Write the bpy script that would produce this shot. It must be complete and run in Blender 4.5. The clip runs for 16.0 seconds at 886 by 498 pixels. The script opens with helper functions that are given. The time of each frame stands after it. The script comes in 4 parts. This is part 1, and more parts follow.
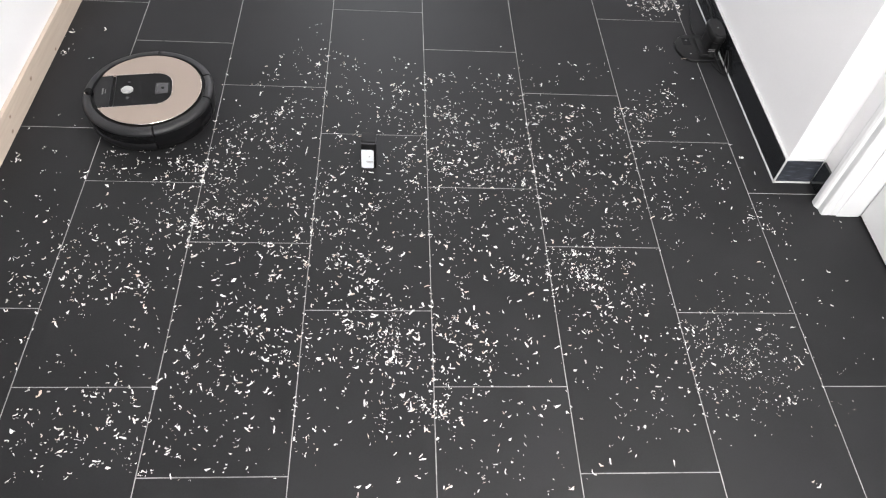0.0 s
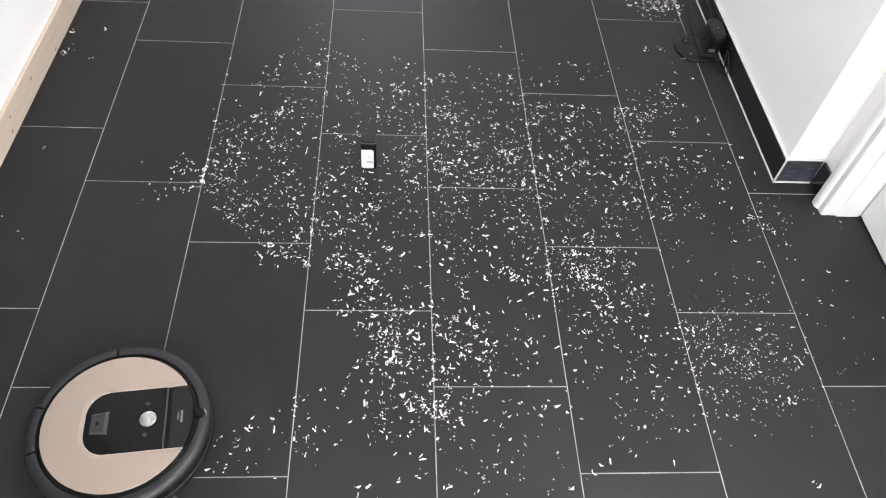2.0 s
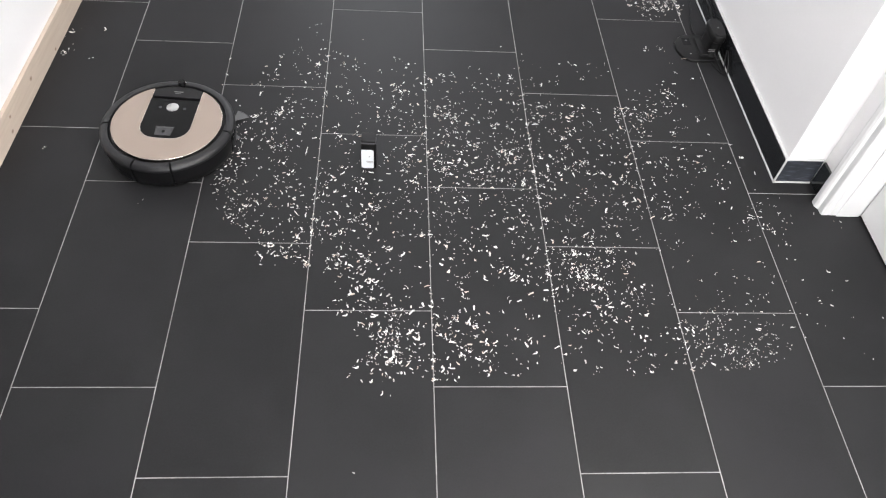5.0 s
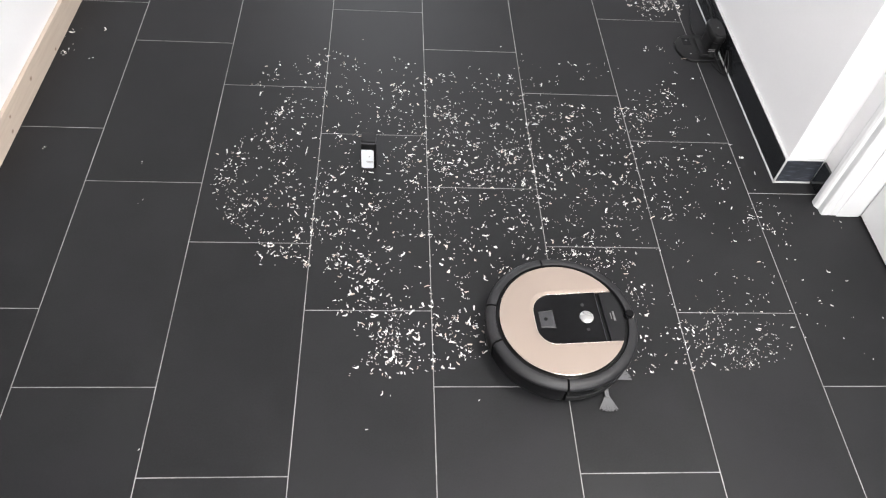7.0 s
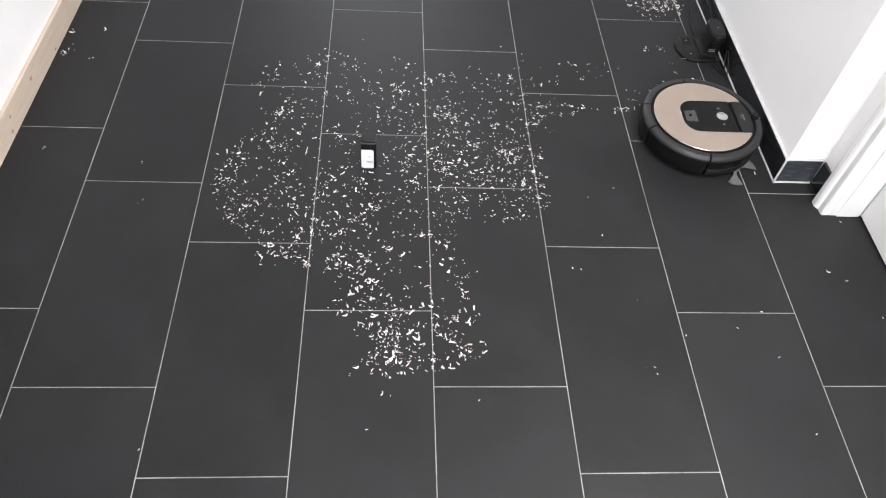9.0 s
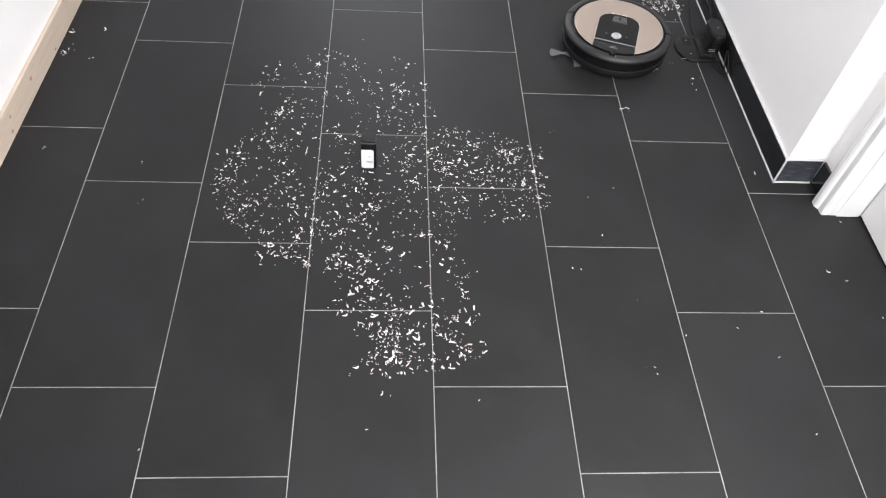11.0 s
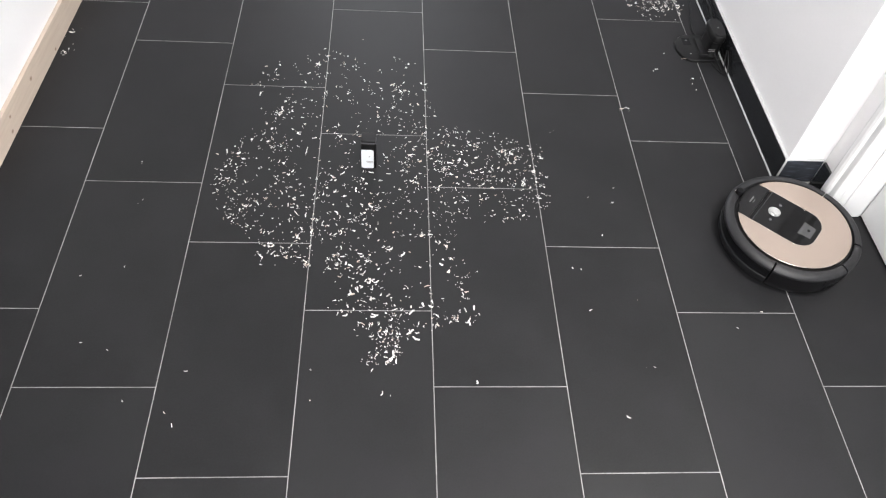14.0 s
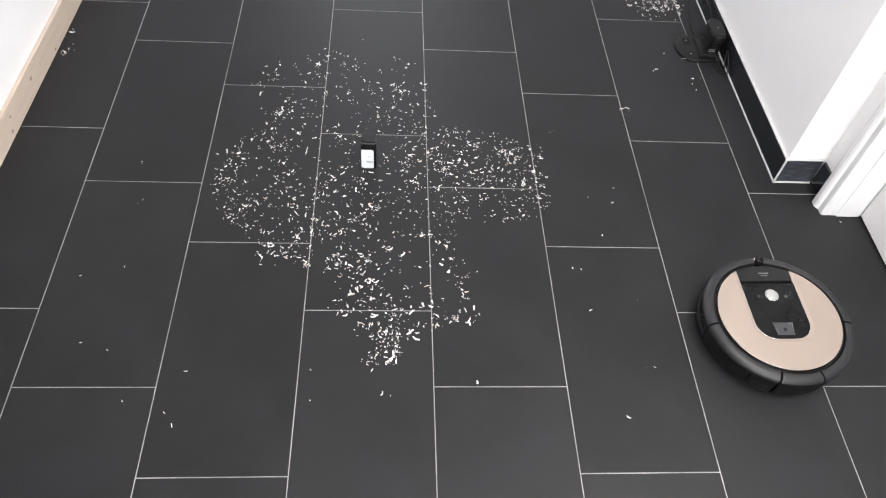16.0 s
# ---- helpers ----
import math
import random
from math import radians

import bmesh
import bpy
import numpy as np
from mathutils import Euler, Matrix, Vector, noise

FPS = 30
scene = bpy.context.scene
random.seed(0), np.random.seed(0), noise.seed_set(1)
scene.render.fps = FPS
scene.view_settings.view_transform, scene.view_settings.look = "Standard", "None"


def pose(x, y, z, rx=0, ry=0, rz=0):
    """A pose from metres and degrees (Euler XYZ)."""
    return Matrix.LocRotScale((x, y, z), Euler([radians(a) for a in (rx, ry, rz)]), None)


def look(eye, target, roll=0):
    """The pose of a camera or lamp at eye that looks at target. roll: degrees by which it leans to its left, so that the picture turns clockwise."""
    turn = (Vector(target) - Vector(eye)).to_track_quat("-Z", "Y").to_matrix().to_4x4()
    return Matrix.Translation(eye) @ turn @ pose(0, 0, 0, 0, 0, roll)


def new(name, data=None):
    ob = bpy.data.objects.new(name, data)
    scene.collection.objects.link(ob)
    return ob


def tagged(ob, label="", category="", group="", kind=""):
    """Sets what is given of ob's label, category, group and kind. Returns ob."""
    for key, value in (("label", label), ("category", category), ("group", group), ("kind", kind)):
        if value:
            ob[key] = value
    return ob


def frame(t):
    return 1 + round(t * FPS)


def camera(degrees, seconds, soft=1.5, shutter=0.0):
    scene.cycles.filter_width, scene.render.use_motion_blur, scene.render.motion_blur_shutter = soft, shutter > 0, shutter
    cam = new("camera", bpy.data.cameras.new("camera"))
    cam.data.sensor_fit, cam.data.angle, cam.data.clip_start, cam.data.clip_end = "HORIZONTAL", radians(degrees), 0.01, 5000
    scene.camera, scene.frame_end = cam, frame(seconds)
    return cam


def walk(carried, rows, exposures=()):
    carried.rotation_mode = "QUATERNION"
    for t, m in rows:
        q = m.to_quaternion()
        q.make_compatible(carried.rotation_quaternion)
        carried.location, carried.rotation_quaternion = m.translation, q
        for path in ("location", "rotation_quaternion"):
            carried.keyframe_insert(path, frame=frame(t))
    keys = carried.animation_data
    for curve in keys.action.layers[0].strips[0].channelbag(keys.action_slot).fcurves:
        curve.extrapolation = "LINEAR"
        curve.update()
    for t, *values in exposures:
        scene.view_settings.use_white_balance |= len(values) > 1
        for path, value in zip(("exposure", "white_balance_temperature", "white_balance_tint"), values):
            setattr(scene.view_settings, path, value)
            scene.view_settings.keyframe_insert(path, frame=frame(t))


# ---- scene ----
cam = camera(62.5, 16.0, soft=1.15)
EYE = look((-0.104, -0.951, 1.473), (0.044, 0.269, -0.105), 6.2)
walk(cam, [(0.0, EYE), (16.0, EYE)], exposures=[(0.0, 0.22), (16.0, 0.22)])

# ---- light ----
world = bpy.data.worlds.new("daylight")
scene.world = world
world.use_nodes = True
wn = world.node_tree
sky = wn.nodes.new("ShaderNodeTexSky")
sky.sky_type, sky.sun_disc, sky.sun_elevation, sky.sun_rotation = "NISHITA", False, radians(40), radians(150)
wn.links.new(sky.outputs[0], wn.nodes["Background"].inputs[0])
wn.nodes["Background"].inputs[1].default_value = 0.1


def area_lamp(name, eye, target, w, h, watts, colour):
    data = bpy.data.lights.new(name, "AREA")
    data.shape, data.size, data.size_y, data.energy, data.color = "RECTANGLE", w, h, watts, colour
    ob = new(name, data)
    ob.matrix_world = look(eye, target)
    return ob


# unseen window, assumed behind the camera from the brightly lit south faces
area_lamp("window_light_near", (0.32, -2.62, 1.55), (0.45, 0.0, 1.45), 1.5, 1.5, 80, (1.0, 0.985, 0.97))
# added fill, out of view, to lift the far floor and walls
area_lamp("fill_light_far", (-0.15, 3.02, 1.45), (0.85, 0.6, 0.9), 1.0, 1.7, 18, (0.97, 0.98, 1.0))
# added overhead fill; no fixture hangs here
area_lamp("fill_light_above", (0.82, -0.45, 2.46), (0.82, -0.45, 0.0), 0.6, 0.6, 42, (1.0, 0.965, 0.93))


# ---- materials ----
def material(name, colour, rough=0.6, metal=0.0, vary=0.12, scale=18.0, grain=160.0, bump=0.1, spread=0.0, coat=0.0, spec=0.5):
    """Plain surface with blotches at one scale, grain at another, and a random shade from piece to piece."""
    m = bpy.data.materials.new(name)
    m.use_nodes = True
    n, l = m.node_tree.nodes, m.node_tree.links
    b = n["Principled BSDF"]
    b.inputs["Roughness"].default_value, b.inputs["Metallic"].default_value = rough, metal
    b.inputs["Coat Weight"].default_value, b.inputs["Coat Roughness"].default_value = coat, 0.08
    b.inputs["Specular IOR Level"].default_value = spec
    tc = n.new("ShaderNodeTexCoord")
    big, fine = n.new("ShaderNodeTexNoise"), n.new("ShaderNodeTexNoise")
    big.inputs["Scale"].default_value, big.inputs["Detail"].default_value = scale, 5
    fine.inputs["Scale"].default_value, fine.inputs["Detail"].default_value = grain, 4
    l.new(tc.outputs["Object"], big.inputs["Vector"]), l.new(tc.outputs["Object"], fine.inputs["Vector"])
    mix = n.new("ShaderNodeMath")
    mix.operation = "MULTIPLY_ADD"
    mix.inputs[1].default_value = 0.5
    l.new(fine.outputs["Fac"], mix.inputs[0]), l.new(big.outputs["Fac"], mix.inputs[2])
    value = mix.outputs[0]
    if spread:
        info, add = n.new("ShaderNodeObjectInfo"), n.new("ShaderNodeMath")
        add.operation = "MULTIPLY_ADD"
        add.inputs[1].default_value = spread
        l.new(info.outputs["Random"], add.inputs[0]), l.new(value, add.inputs[2])
        value = add.outputs[0]
    ramp = n.new("ShaderNodeValToRGB")
    lo, hi = ramp.color_ramp.elements
    lo.position, hi.position = 0.35, 1.1 + spread
    hi.position = min(hi.position, 1.0)
    lo.color = (*[c * (1 - vary) for c in colour], 1)
    hi.color = (*[min(1, c * (1 + vary)) for c in colour], 1)
    l.new(value, ramp.inputs[0]), l.new(ramp.outputs[0], b.inputs["Base Color"])
    r = n.new("ShaderNodeMapRange")
    r.inputs["To Min"].default_value, r.inputs["To Max"].default_value = max(0, rough - 0.08), min(1, rough + 0.08)
    l.new(big.outputs["Fac"], r.inputs["Value"]), l.new(r.outputs[0], b.inputs["Roughness"])
    bp = n.new("ShaderNodeBump")
    bp.inputs["Strength"].default_value, bp.inputs["Distance"].default_value = bump, 0.001
    l.new(fine.outputs["Fac"], bp.inputs["Height"]), l.new(bp.outputs[0], b.inputs["Normal"])
    return m


# knots of the baseboard: (along, up, radius)
KNOTS = [(0.743, 0.051, 0.008), (0.578, 0.056, 0.006), (0.558, 0.021, 0.007), (0.928, 0.013, 0.006), (1.22, 0.045, 0.005), (0.31, 0.040, 0.007)]


def pine(name):
    """Pale planed pine: long grain and a few small knots."""
    m = bpy.data.materials.new(name)
    m.use_nodes = True
    n, l = m.node_tree.nodes, m.node_tree.links
    b = n["Principled BSDF"]
    b.inputs["Roughness"].default_value = 0.55
    tc, mp = n.new("ShaderNodeTexCoord"), n.new("ShaderNodeMapping")
    mp.inputs["Scale"].default_value = (20, 2.2, 30)
    l.new(tc.outputs["Object"], mp.inputs[0])
    grain = n.new("ShaderNodeTexNoise")
    grain.inputs["Scale"].default_value, grain.inputs["Detail"].default_value, grain.inputs["Distortion"].default_value = 3.0, 6, 0.6
    l.new(mp.outputs[0], grain.inputs["Vector"])
    ramp = n.new("ShaderNodeValToRGB")
    ramp.color_ramp.elements[0].position, ramp.color_ramp.elements[0].color = 0.3, (0.52, 0.43, 0.35, 1)
    ramp.color_ramp.elements[1].position, ramp.color_ramp.elements[1].color = 0.7, (0.59, 0.50, 0.415, 1)
    l.new(grain.outputs["Fac"], ramp.inputs[0])
    flat = n.new("ShaderNodeMapping")
    flat.inputs["Scale"].default_value = (0, 0.75, 1)
    l.new(tc.outputs["Object"], flat.inputs[0])
    near = None
    for y, z, r in KNOTS:
        d, size = n.new("ShaderNodeVectorMath"), n.new("ShaderNodeMath")
        d.operation, size.operation = "DISTANCE", "DIVIDE"
        d.inputs[1].default_value, size.inputs[1].default_value = (0, 0.75 * y, z), r
        l.new(flat.outputs[0], d.inputs[0]), l.new(d.outputs["Value"], size.inputs[0])
        if near is None:
            near = size.outputs[0]
        else:
            low = n.new("ShaderNodeMath")
            low.operation = "MINIMUM"
            l.new(near, low.inputs[0]), l.new(size.outputs[0], low.inputs[1])
            near = low.outputs[0]
    k = n.new("ShaderNodeValToRGB")
    k.color_ramp.elements[0].position, k.color_ramp.elements[0].color = 0.25, (0.45, 0.36, 0.31, 1)
    k.color_ramp.elements[1].position, k.color_ramp.elements[1].color = 1.0, (1, 1, 1, 1)
    l.new(near, k.inputs[0])
    mul = n.new("ShaderNodeMixRGB")
    mul.blend_type = "MULTIPLY"
    mul.inputs[0].default_value = 1
    l.new(ramp.outputs[0], mul.inputs[1]), l.new(k.outputs[0], mul.inputs[2]), l.new(mul.outputs[0], b.inputs["Base Color"])
    bp = n.new("ShaderNodeBump")
    bp.inputs["Strength"].default_value, bp.inputs["Distance"].default_value = 0.15, 0.001
    l.new(grain.outputs["Fac"], bp.inputs["Height"]), l.new(bp.outputs[0], b.inputs["Normal"])
    return m


END_TILE = material("streaked_blue_black_tile", (0.027, 0.030, 0.037), 0.4, vary=0.5, scale=22, grain=120, bump=0.06)


def scratch(m, pale, across):
    """Pale streaks over a dark glaze."""
    n, l = m.node_tree.nodes, m.node_tree.links
    b = n["Principled BSDF"]
    base = b.inputs["Base Color"].links[0].from_socket
    tc, mp, no, ramp, mix = (n.new("ShaderNode" + k) for k in ("TexCoord", "Mapping", "TexNoise", "ValToRGB", "MixRGB"))
    mp.inputs["Scale"].default_value = across
    no.inputs["Scale"].default_value, no.inputs["Detail"].default_value = 1.0, 6
    ramp.color_ramp.elements[0].position, ramp.color_ramp.elements[1].position = 0.52, 0.72
    ramp.color_ramp.elements[1].color = (0.8, 0.8, 0.8, 1)
    mix.inputs[2].default_value = (*pale, 1)
    l.new(tc.outputs["Object"], mp.inputs[0]), l.new(mp.outputs[0], no.inputs["Vector"]), l.new(no.outputs["Fac"], ramp.inputs[0])
    l.new(ramp.outputs[0], mix.inputs[0]), l.new(base, mix.inputs[1]), l.new(mix.outputs[0], b.inputs["Base Color"])


scratch(END_TILE, (0.105, 0.118, 0.150), (25, 25, 110))
TILE = material("charcoal_porcelain", (0.0163, 0.0163, 0.0175), 0.42, vary=0.26, scale=5, grain=240, bump=0.2, spread=0.25, spec=0.17)
SKIRT_TILE = material("black_skirting_tile", (0.016, 0.017, 0.019), 0.16, vary=0.3, scale=7, grain=200, bump=0.06, spread=0.2)
GROUT = material("grey_grout", (0.240, 0.236, 0.234), 0.9, vary=0.65, scale=9, grain=400, bump=0.4, spec=0.1)
PALE_JOINT = material("pale_joint_filler", (0.50, 0.50, 0.50), 0.8, vary=0.1, scale=30)
PLASTER = material("white_wall_paint", (0.860, 0.855, 0.862), 0.8, vary=0.02, scale=3, grain=120, bump=0.25)
GLOSS_WHITE = material("white_lacquer", (0.75, 0.755, 0.76), 0.3, vary=0.015, scale=4, grain=60, bump=0.03)
SEAL = material("black_rubber", (0.015, 0.015, 0.016), 0.7, vary=0.2)
PINE = pine("planed_pine")
CHIP = material("pale_wood_shaving", (0.88, 0.86, 0.835), 0.75, vary=0.12, scale=40, grain=500, bump=0.2)


def tint_pieces(m, tan):
    """Some of the shavings come from darker wood or bark."""
    n, l = m.node_tree.nodes, m.node_tree.links
    b = n["Principled BSDF"]
    base = b.inputs["Base Color"].links[0].from_socket
    geo, ramp, mix = n.new("ShaderNodeNewGeometry"), n.new("ShaderNodeValToRGB"), n.new("ShaderNodeMixRGB")
    ramp.color_ramp.elements[0].position, ramp.color_ramp.elements[0].color = 0.75, (0, 0, 0, 1)
    ramp.color_ramp.elements[1].position, ramp.color_ramp.elements[1].color = 1.0, (0.9, 0.9, 0.9, 1)
    mix.inputs[2].default_value = (*tan, 1)
    l.new(geo.outputs["Random Per Island"], ramp.inputs[0]), l.new(ramp.outputs[0], mix.inputs[0])
    l.new(base, mix.inputs[1])
    # thin ones let the dark floor show through
    thin, dim = n.new("ShaderNodeValToRGB"), n.new("ShaderNodeMixRGB")
    thin.color_ramp.elements[0].position, thin.color_ramp.elements[0].color = 0.0, (0.50, 0.49, 0.48, 1)
    thin.color_ramp.elements[1].position, thin.color_ramp.elements[1].color = 0.22, (1, 1, 1, 1)
    dim.blend_type = "MULTIPLY"
    dim.inputs[0].default_value = 1
    l.new(geo.outputs["Random Per Island"], thin.inputs[0])
    l.new(mix.outputs[0], dim.inputs[1]), l.new(thin.outputs[0], dim.inputs[2]), l.new(dim.outputs[0], b.inputs["Base Color"])


tint_pieces(CHIP, (0.60, 0.46, 0.37))
TAN = material("champagne_metallic_paint", (0.352, 0.286, 0.244), 0.36, 0.40, vary=0.03, scale=8, grain=900, bump=0.02, coat=0.12)
LOWER_GREY = material("deep_grey_plastic", (0.0075, 0.0075, 0.0085), 0.5, vary=0.1, scale=20, grain=700, bump=0.1, spec=0.25)
RIM_GREY = material("dark_grey_plastic", (0.0105, 0.0105, 0.0122), 0.48, vary=0.1, scale=20, grain=700, bump=0.12)
SHELL_BLACK = material("black_plastic", (0.005, 0.005, 0.0055), 0.34, vary=0.2, scale=20, grain=600, bump=0.05, spec=0.2)
PANEL = material("gloss_black_panel", (0.006, 0.006, 0.0066), 0.10, vary=0.2, scale=14, grain=300, bump=0.0, spec=0.16)
HANDLE = material("satin_black_plastic", (0.010, 0.010, 0.011), 0.33, vary=0.1, scale=14, grain=500, bump=0.04, spec=0.25)
SILVER = material("brushed_silver", (0.60, 0.60, 0.59), 0.28, 0.9, vary=0.06, scale=60, grain=700, bump=0.05)
# also draws the glints along the plate's bevel and the panel's edge
EDGE = material("polished_glint_metal", (0.80, 0.74, 0.69), 0.16, 1.0, vary=0.04)
# for the beacon's ring, and for the sheen on the panel's front edge
STRIP = material("grey_metal_ring_sheen", (0.10, 0.10, 0.11), 0.42, 0.7, vary=0.05)
LENS = material("smoked_lens", (0.036, 0.036, 0.039), 0.16, vary=0.1, scale=50, coat=0.4)
PRINT = material("grey_print", (0.30, 0.30, 0.30), 0.5, vary=0.05)
CABLE = material("black_cable", (0.010, 0.010, 0.011), 0.4, vary=0.2, spec=0.2)
LOGO = material("dim_grey_print", (0.15, 0.15, 0.15), 0.5, vary=0.3, scale=200)
BRISTLE = material("grey_bristle", (0.115, 0.115, 0.12), 0.7, vary=0.15)
DOCK = material("matte_black_plastic", (0.004, 0.004, 0.0045), 0.44, vary=0.15, scale=30, grain=600, bump=0.08, spec=0.35)
CAP = material("satin_cap_plastic", (0.016, 0.016, 0.0175), 0.5, vary=0.1, spec=0.2)
LABEL = material("white_plastic", (0.66, 0.69, 0.72), 0.35, vary=0.02)
STEEL = material("contact_steel", (0.22, 0.22, 0.22), 0.35, 0.9, vary=0.05)


# ---- mesh helpers ----
def part(name, bm, mat, parent=None, label="", smooth=False):
    me = bpy.data.meshes.new(name)
    bmesh.ops.recalc_face_normals(bm, faces=bm.faces)
    if smooth:
        for f in bm.faces:
            f.smooth = True
    bm.to_mesh(me)
    bm.free()
    if smooth:
        me.set_sharp_from_angle(angle=radians(35))
    me.materials.append(mat)
    ob = new(name, me)
    if parent:
        ob.parent = parent
    return tagged(ob, label)


def box(x0, x1, y0, y1, z0, z1, bevel=0.0, seg=1, bm=None):
    own = bmesh.new()
    bmesh.ops.create_cube(own, size=1, matrix=Matrix.LocRotScale(((x0 + x1) / 2, (y0 + y1) / 2, (z0 + z1) / 2), None, (x1 - x0, y1 - y0, z1 - z0)))
    if bevel:
        bmesh.ops.bevel(own, geom=own.edges[:], offset=bevel, segments=seg, affect="EDGES", profile=0.5)
    if bm is None:
        return own
    merge(bm, own)
    return bm


def merge(bm, other, m=None):
    if m is not None:
        bmesh.ops.transform(other, matrix=m, verts=other.verts)
    me = bpy.data.meshes.new("tmp")
    other.to_mesh(me)
    bm.from_mesh(me)
    other.free()
    bpy.data.meshes.remove(me)


def lathe(profile, a0=0.0, a1=360.0, n=96, bm=None):
    """A closed section (r, z) turned round the z axis from a0 to a1 degrees."""
    bm = bm or bmesh.new()
    whole = a1 - a0 >= 360
    rings = []
    for i in range(n if whole else n + 1):
        a = radians(a0 + (a1 - a0) * i / n)
        rings.append([bm.verts.new((r * math.cos(a), r * math.sin(a), z)) for r, z in profile])
    k = len(profile)
    for i in range(n):
        p, q = rings[i], rings[(i + 1) % len(rings)]
        for j in range(k):
            bm.faces.new((p[j], p[(j + 1) % k], q[(j + 1) % k], q[j]))
    if not whole:
        bm.faces.new(rings[0])
        bm.faces.new(rings[-1][::-1])
    bmesh.ops.remove_doubles(bm, verts=bm.verts, dist=1e-6)
    return bm


def slab(points, z0, z1, bevel=0.0, seg=2):
    """A flat outline raised from z0 to z1, its upper edge rounded."""
    bm = bmesh.new()
    low = [bm.verts.new((x, y, z0)) for x, y in points]
    top = [bm.verts.new((x, y, z1)) for x, y in points]
    n = len(points)
    bm.faces.new(low[::-1])
    lid = bm.faces.new(top)
    for i in range(n):
        bm.faces.new((low[i], low[(i + 1) % n], top[(i + 1) % n], top[i]))
    if bevel:
        bmesh.ops.bevel(bm, geom=list(lid.edges), offset=bevel, segments=seg, affect="EDGES", profile=0.5)
    bmesh.ops.triangulate(bm, faces=[f for f in bm.faces if len(f.verts) > 4])
    return bm


def tube(name, points, radius, mat, parent=None):
    cu = bpy.data.curves.new(name, "CURVE")
    cu.dimensions, cu.bevel_depth, cu.bevel_resolution, cu.resolution_u = "3D", radius, 3, 8
    sp = cu.splines.new("NURBS")
    sp.points.add(len(points) - 1)
    for p, c in zip(sp.points, points):
        p.co = (*c, 1)
    sp.use_endpoint_u, sp.order_u = True, 4
    tmp = bpy.data.objects.new(name, cu)
    me = bpy.data.meshes.new_from_object(tmp)
    bpy.data.objects.remove(tmp)
    me.materials.clear()
    me.materials.append(mat)
    for f in me.polygons:
        f.use_smooth = True
    ob = new(name, me)
    if parent:
        ob.parent = parent
    return ob


# ---- the room ----
X_LEFT, X_RIGHT, Y_CORNER, X_DOORWALL, Y_NEAR, Y_FAR, Z_CEIL = -1.125, 0.993, 0.445, 1.103, -2.6, 3.0, 2.5
STRUCTURE = dict(kind="structure")

floor = tagged(part("floor", box(-1.35, 1.45, Y_NEAR - 0.2, Y_FAR + 0.2, -0.12, -0.0006), GROUT), "pale grey grout bed under dark floor tiles", "floor", **STRUCTURE)
ceiling = tagged(part("ceiling", box(-1.35, 1.45, Y_NEAR - 0.2, Y_FAR + 0.2, Z_CEIL, Z_CEIL + 0.1), PLASTER), "plain white painted ceiling", "ceiling", **STRUCTURE)
LEAN = pose(X_LEFT, 0.84, 0, 0, 0, -1.1) @ pose(-X_LEFT, -0.84, 0)


def leaning(b):
    bmesh.ops.transform(b, matrix=LEAN, verts=b.verts)
    return b


# unseen opening and dark space, added to darken reflections on the left floor
SIDE_Y0, SIDE_Y1, SIDE_H, X_SIDE = -0.95, 0.41, 2.05, -3.2
b = box(-1.35, X_LEFT - 0.013, SIDE_Y1, Y_FAR + 0.2, -0.02, Z_CEIL)
box(-1.35, X_LEFT - 0.013, Y_NEAR - 0.2, SIDE_Y0, -0.02, Z_CEIL, bm=b)
box(-1.35, X_LEFT - 0.013, SIDE_Y0, SIDE_Y1, SIDE_H, Z_CEIL, bm=b)
wall_west = tagged(part("wall_west", leaning(b), PLASTER), "white painted wall above a pine baseboard", "wall", **STRUCTURE)
b = box(X_SIDE - 0.1, X_SIDE, -1.7, 1.5, -0.02, Z_CEIL)
box(X_SIDE, -1.36, 1.4, 1.5, -0.02, Z_CEIL, bm=b)
box(X_SIDE, -1.36, -1.7, -1.6, -0.02, Z_CEIL, bm=b)
tagged(part("wall_added_space", b, PLASTER), "plain walls of the added unseen dark space", "wall", **STRUCTURE)
tagged(part("floor_side_room", box(X_SIDE - 0.1, -1.352, -1.7, 1.5, -0.12, -0.0006), TILE), "dark floor of the added unseen space", "floor", **STRUCTURE)
tagged(part("ceiling_added_space", box(X_SIDE - 0.1, -1.352, -1.7, 1.5, Z_CEIL + 0.002, Z_CEIL + 0.1), PLASTER), "plain ceiling of the added unseen space", "ceiling", **STRUCTURE)
baseboard = tagged(part("baseboard", leaning(box(X_LEFT - 0.013, X_LEFT, SIDE_Y1, Y_FAR, 0.0005, 0.084, 0.0022, 2)), PINE), "pale pine baseboard with small knots", "baseboard", **STRUCTURE)

wall_east = tagged(part("wall_east", box(X_RIGHT + 0.009, 1.45, Y_CORNER + 0.009, Y_FAR + 0.2, -0.02, Z_CEIL, 0.0015, 1), PLASTER), "white painted wall above black tile skirting", "wall", **STRUCTURE)

# wall with the door: pier beyond the door, lintel, and the stretch towards the near end
DOOR_Y0, DOOR_Y1, DOOR_H = -0.50, 0.322, 2.03
bm = box(X_DOORWALL + 0.009, 1.45, DOOR_Y1 + 0.018, Y_CORNER + 0.040, -0.02, Z_CEIL)
box(X_DOORWALL + 0.009, 1.45, DOOR_Y0 - 0.018, DOOR_Y1 + 0.018, DOOR_H + 0.018, Z_CEIL, bm=bm)
box(X_DOORWALL + 0.009, 1.45, Y_NEAR - 0.2, DOOR_Y0 - 0.018, -0.02, Z_CEIL, bm=bm)
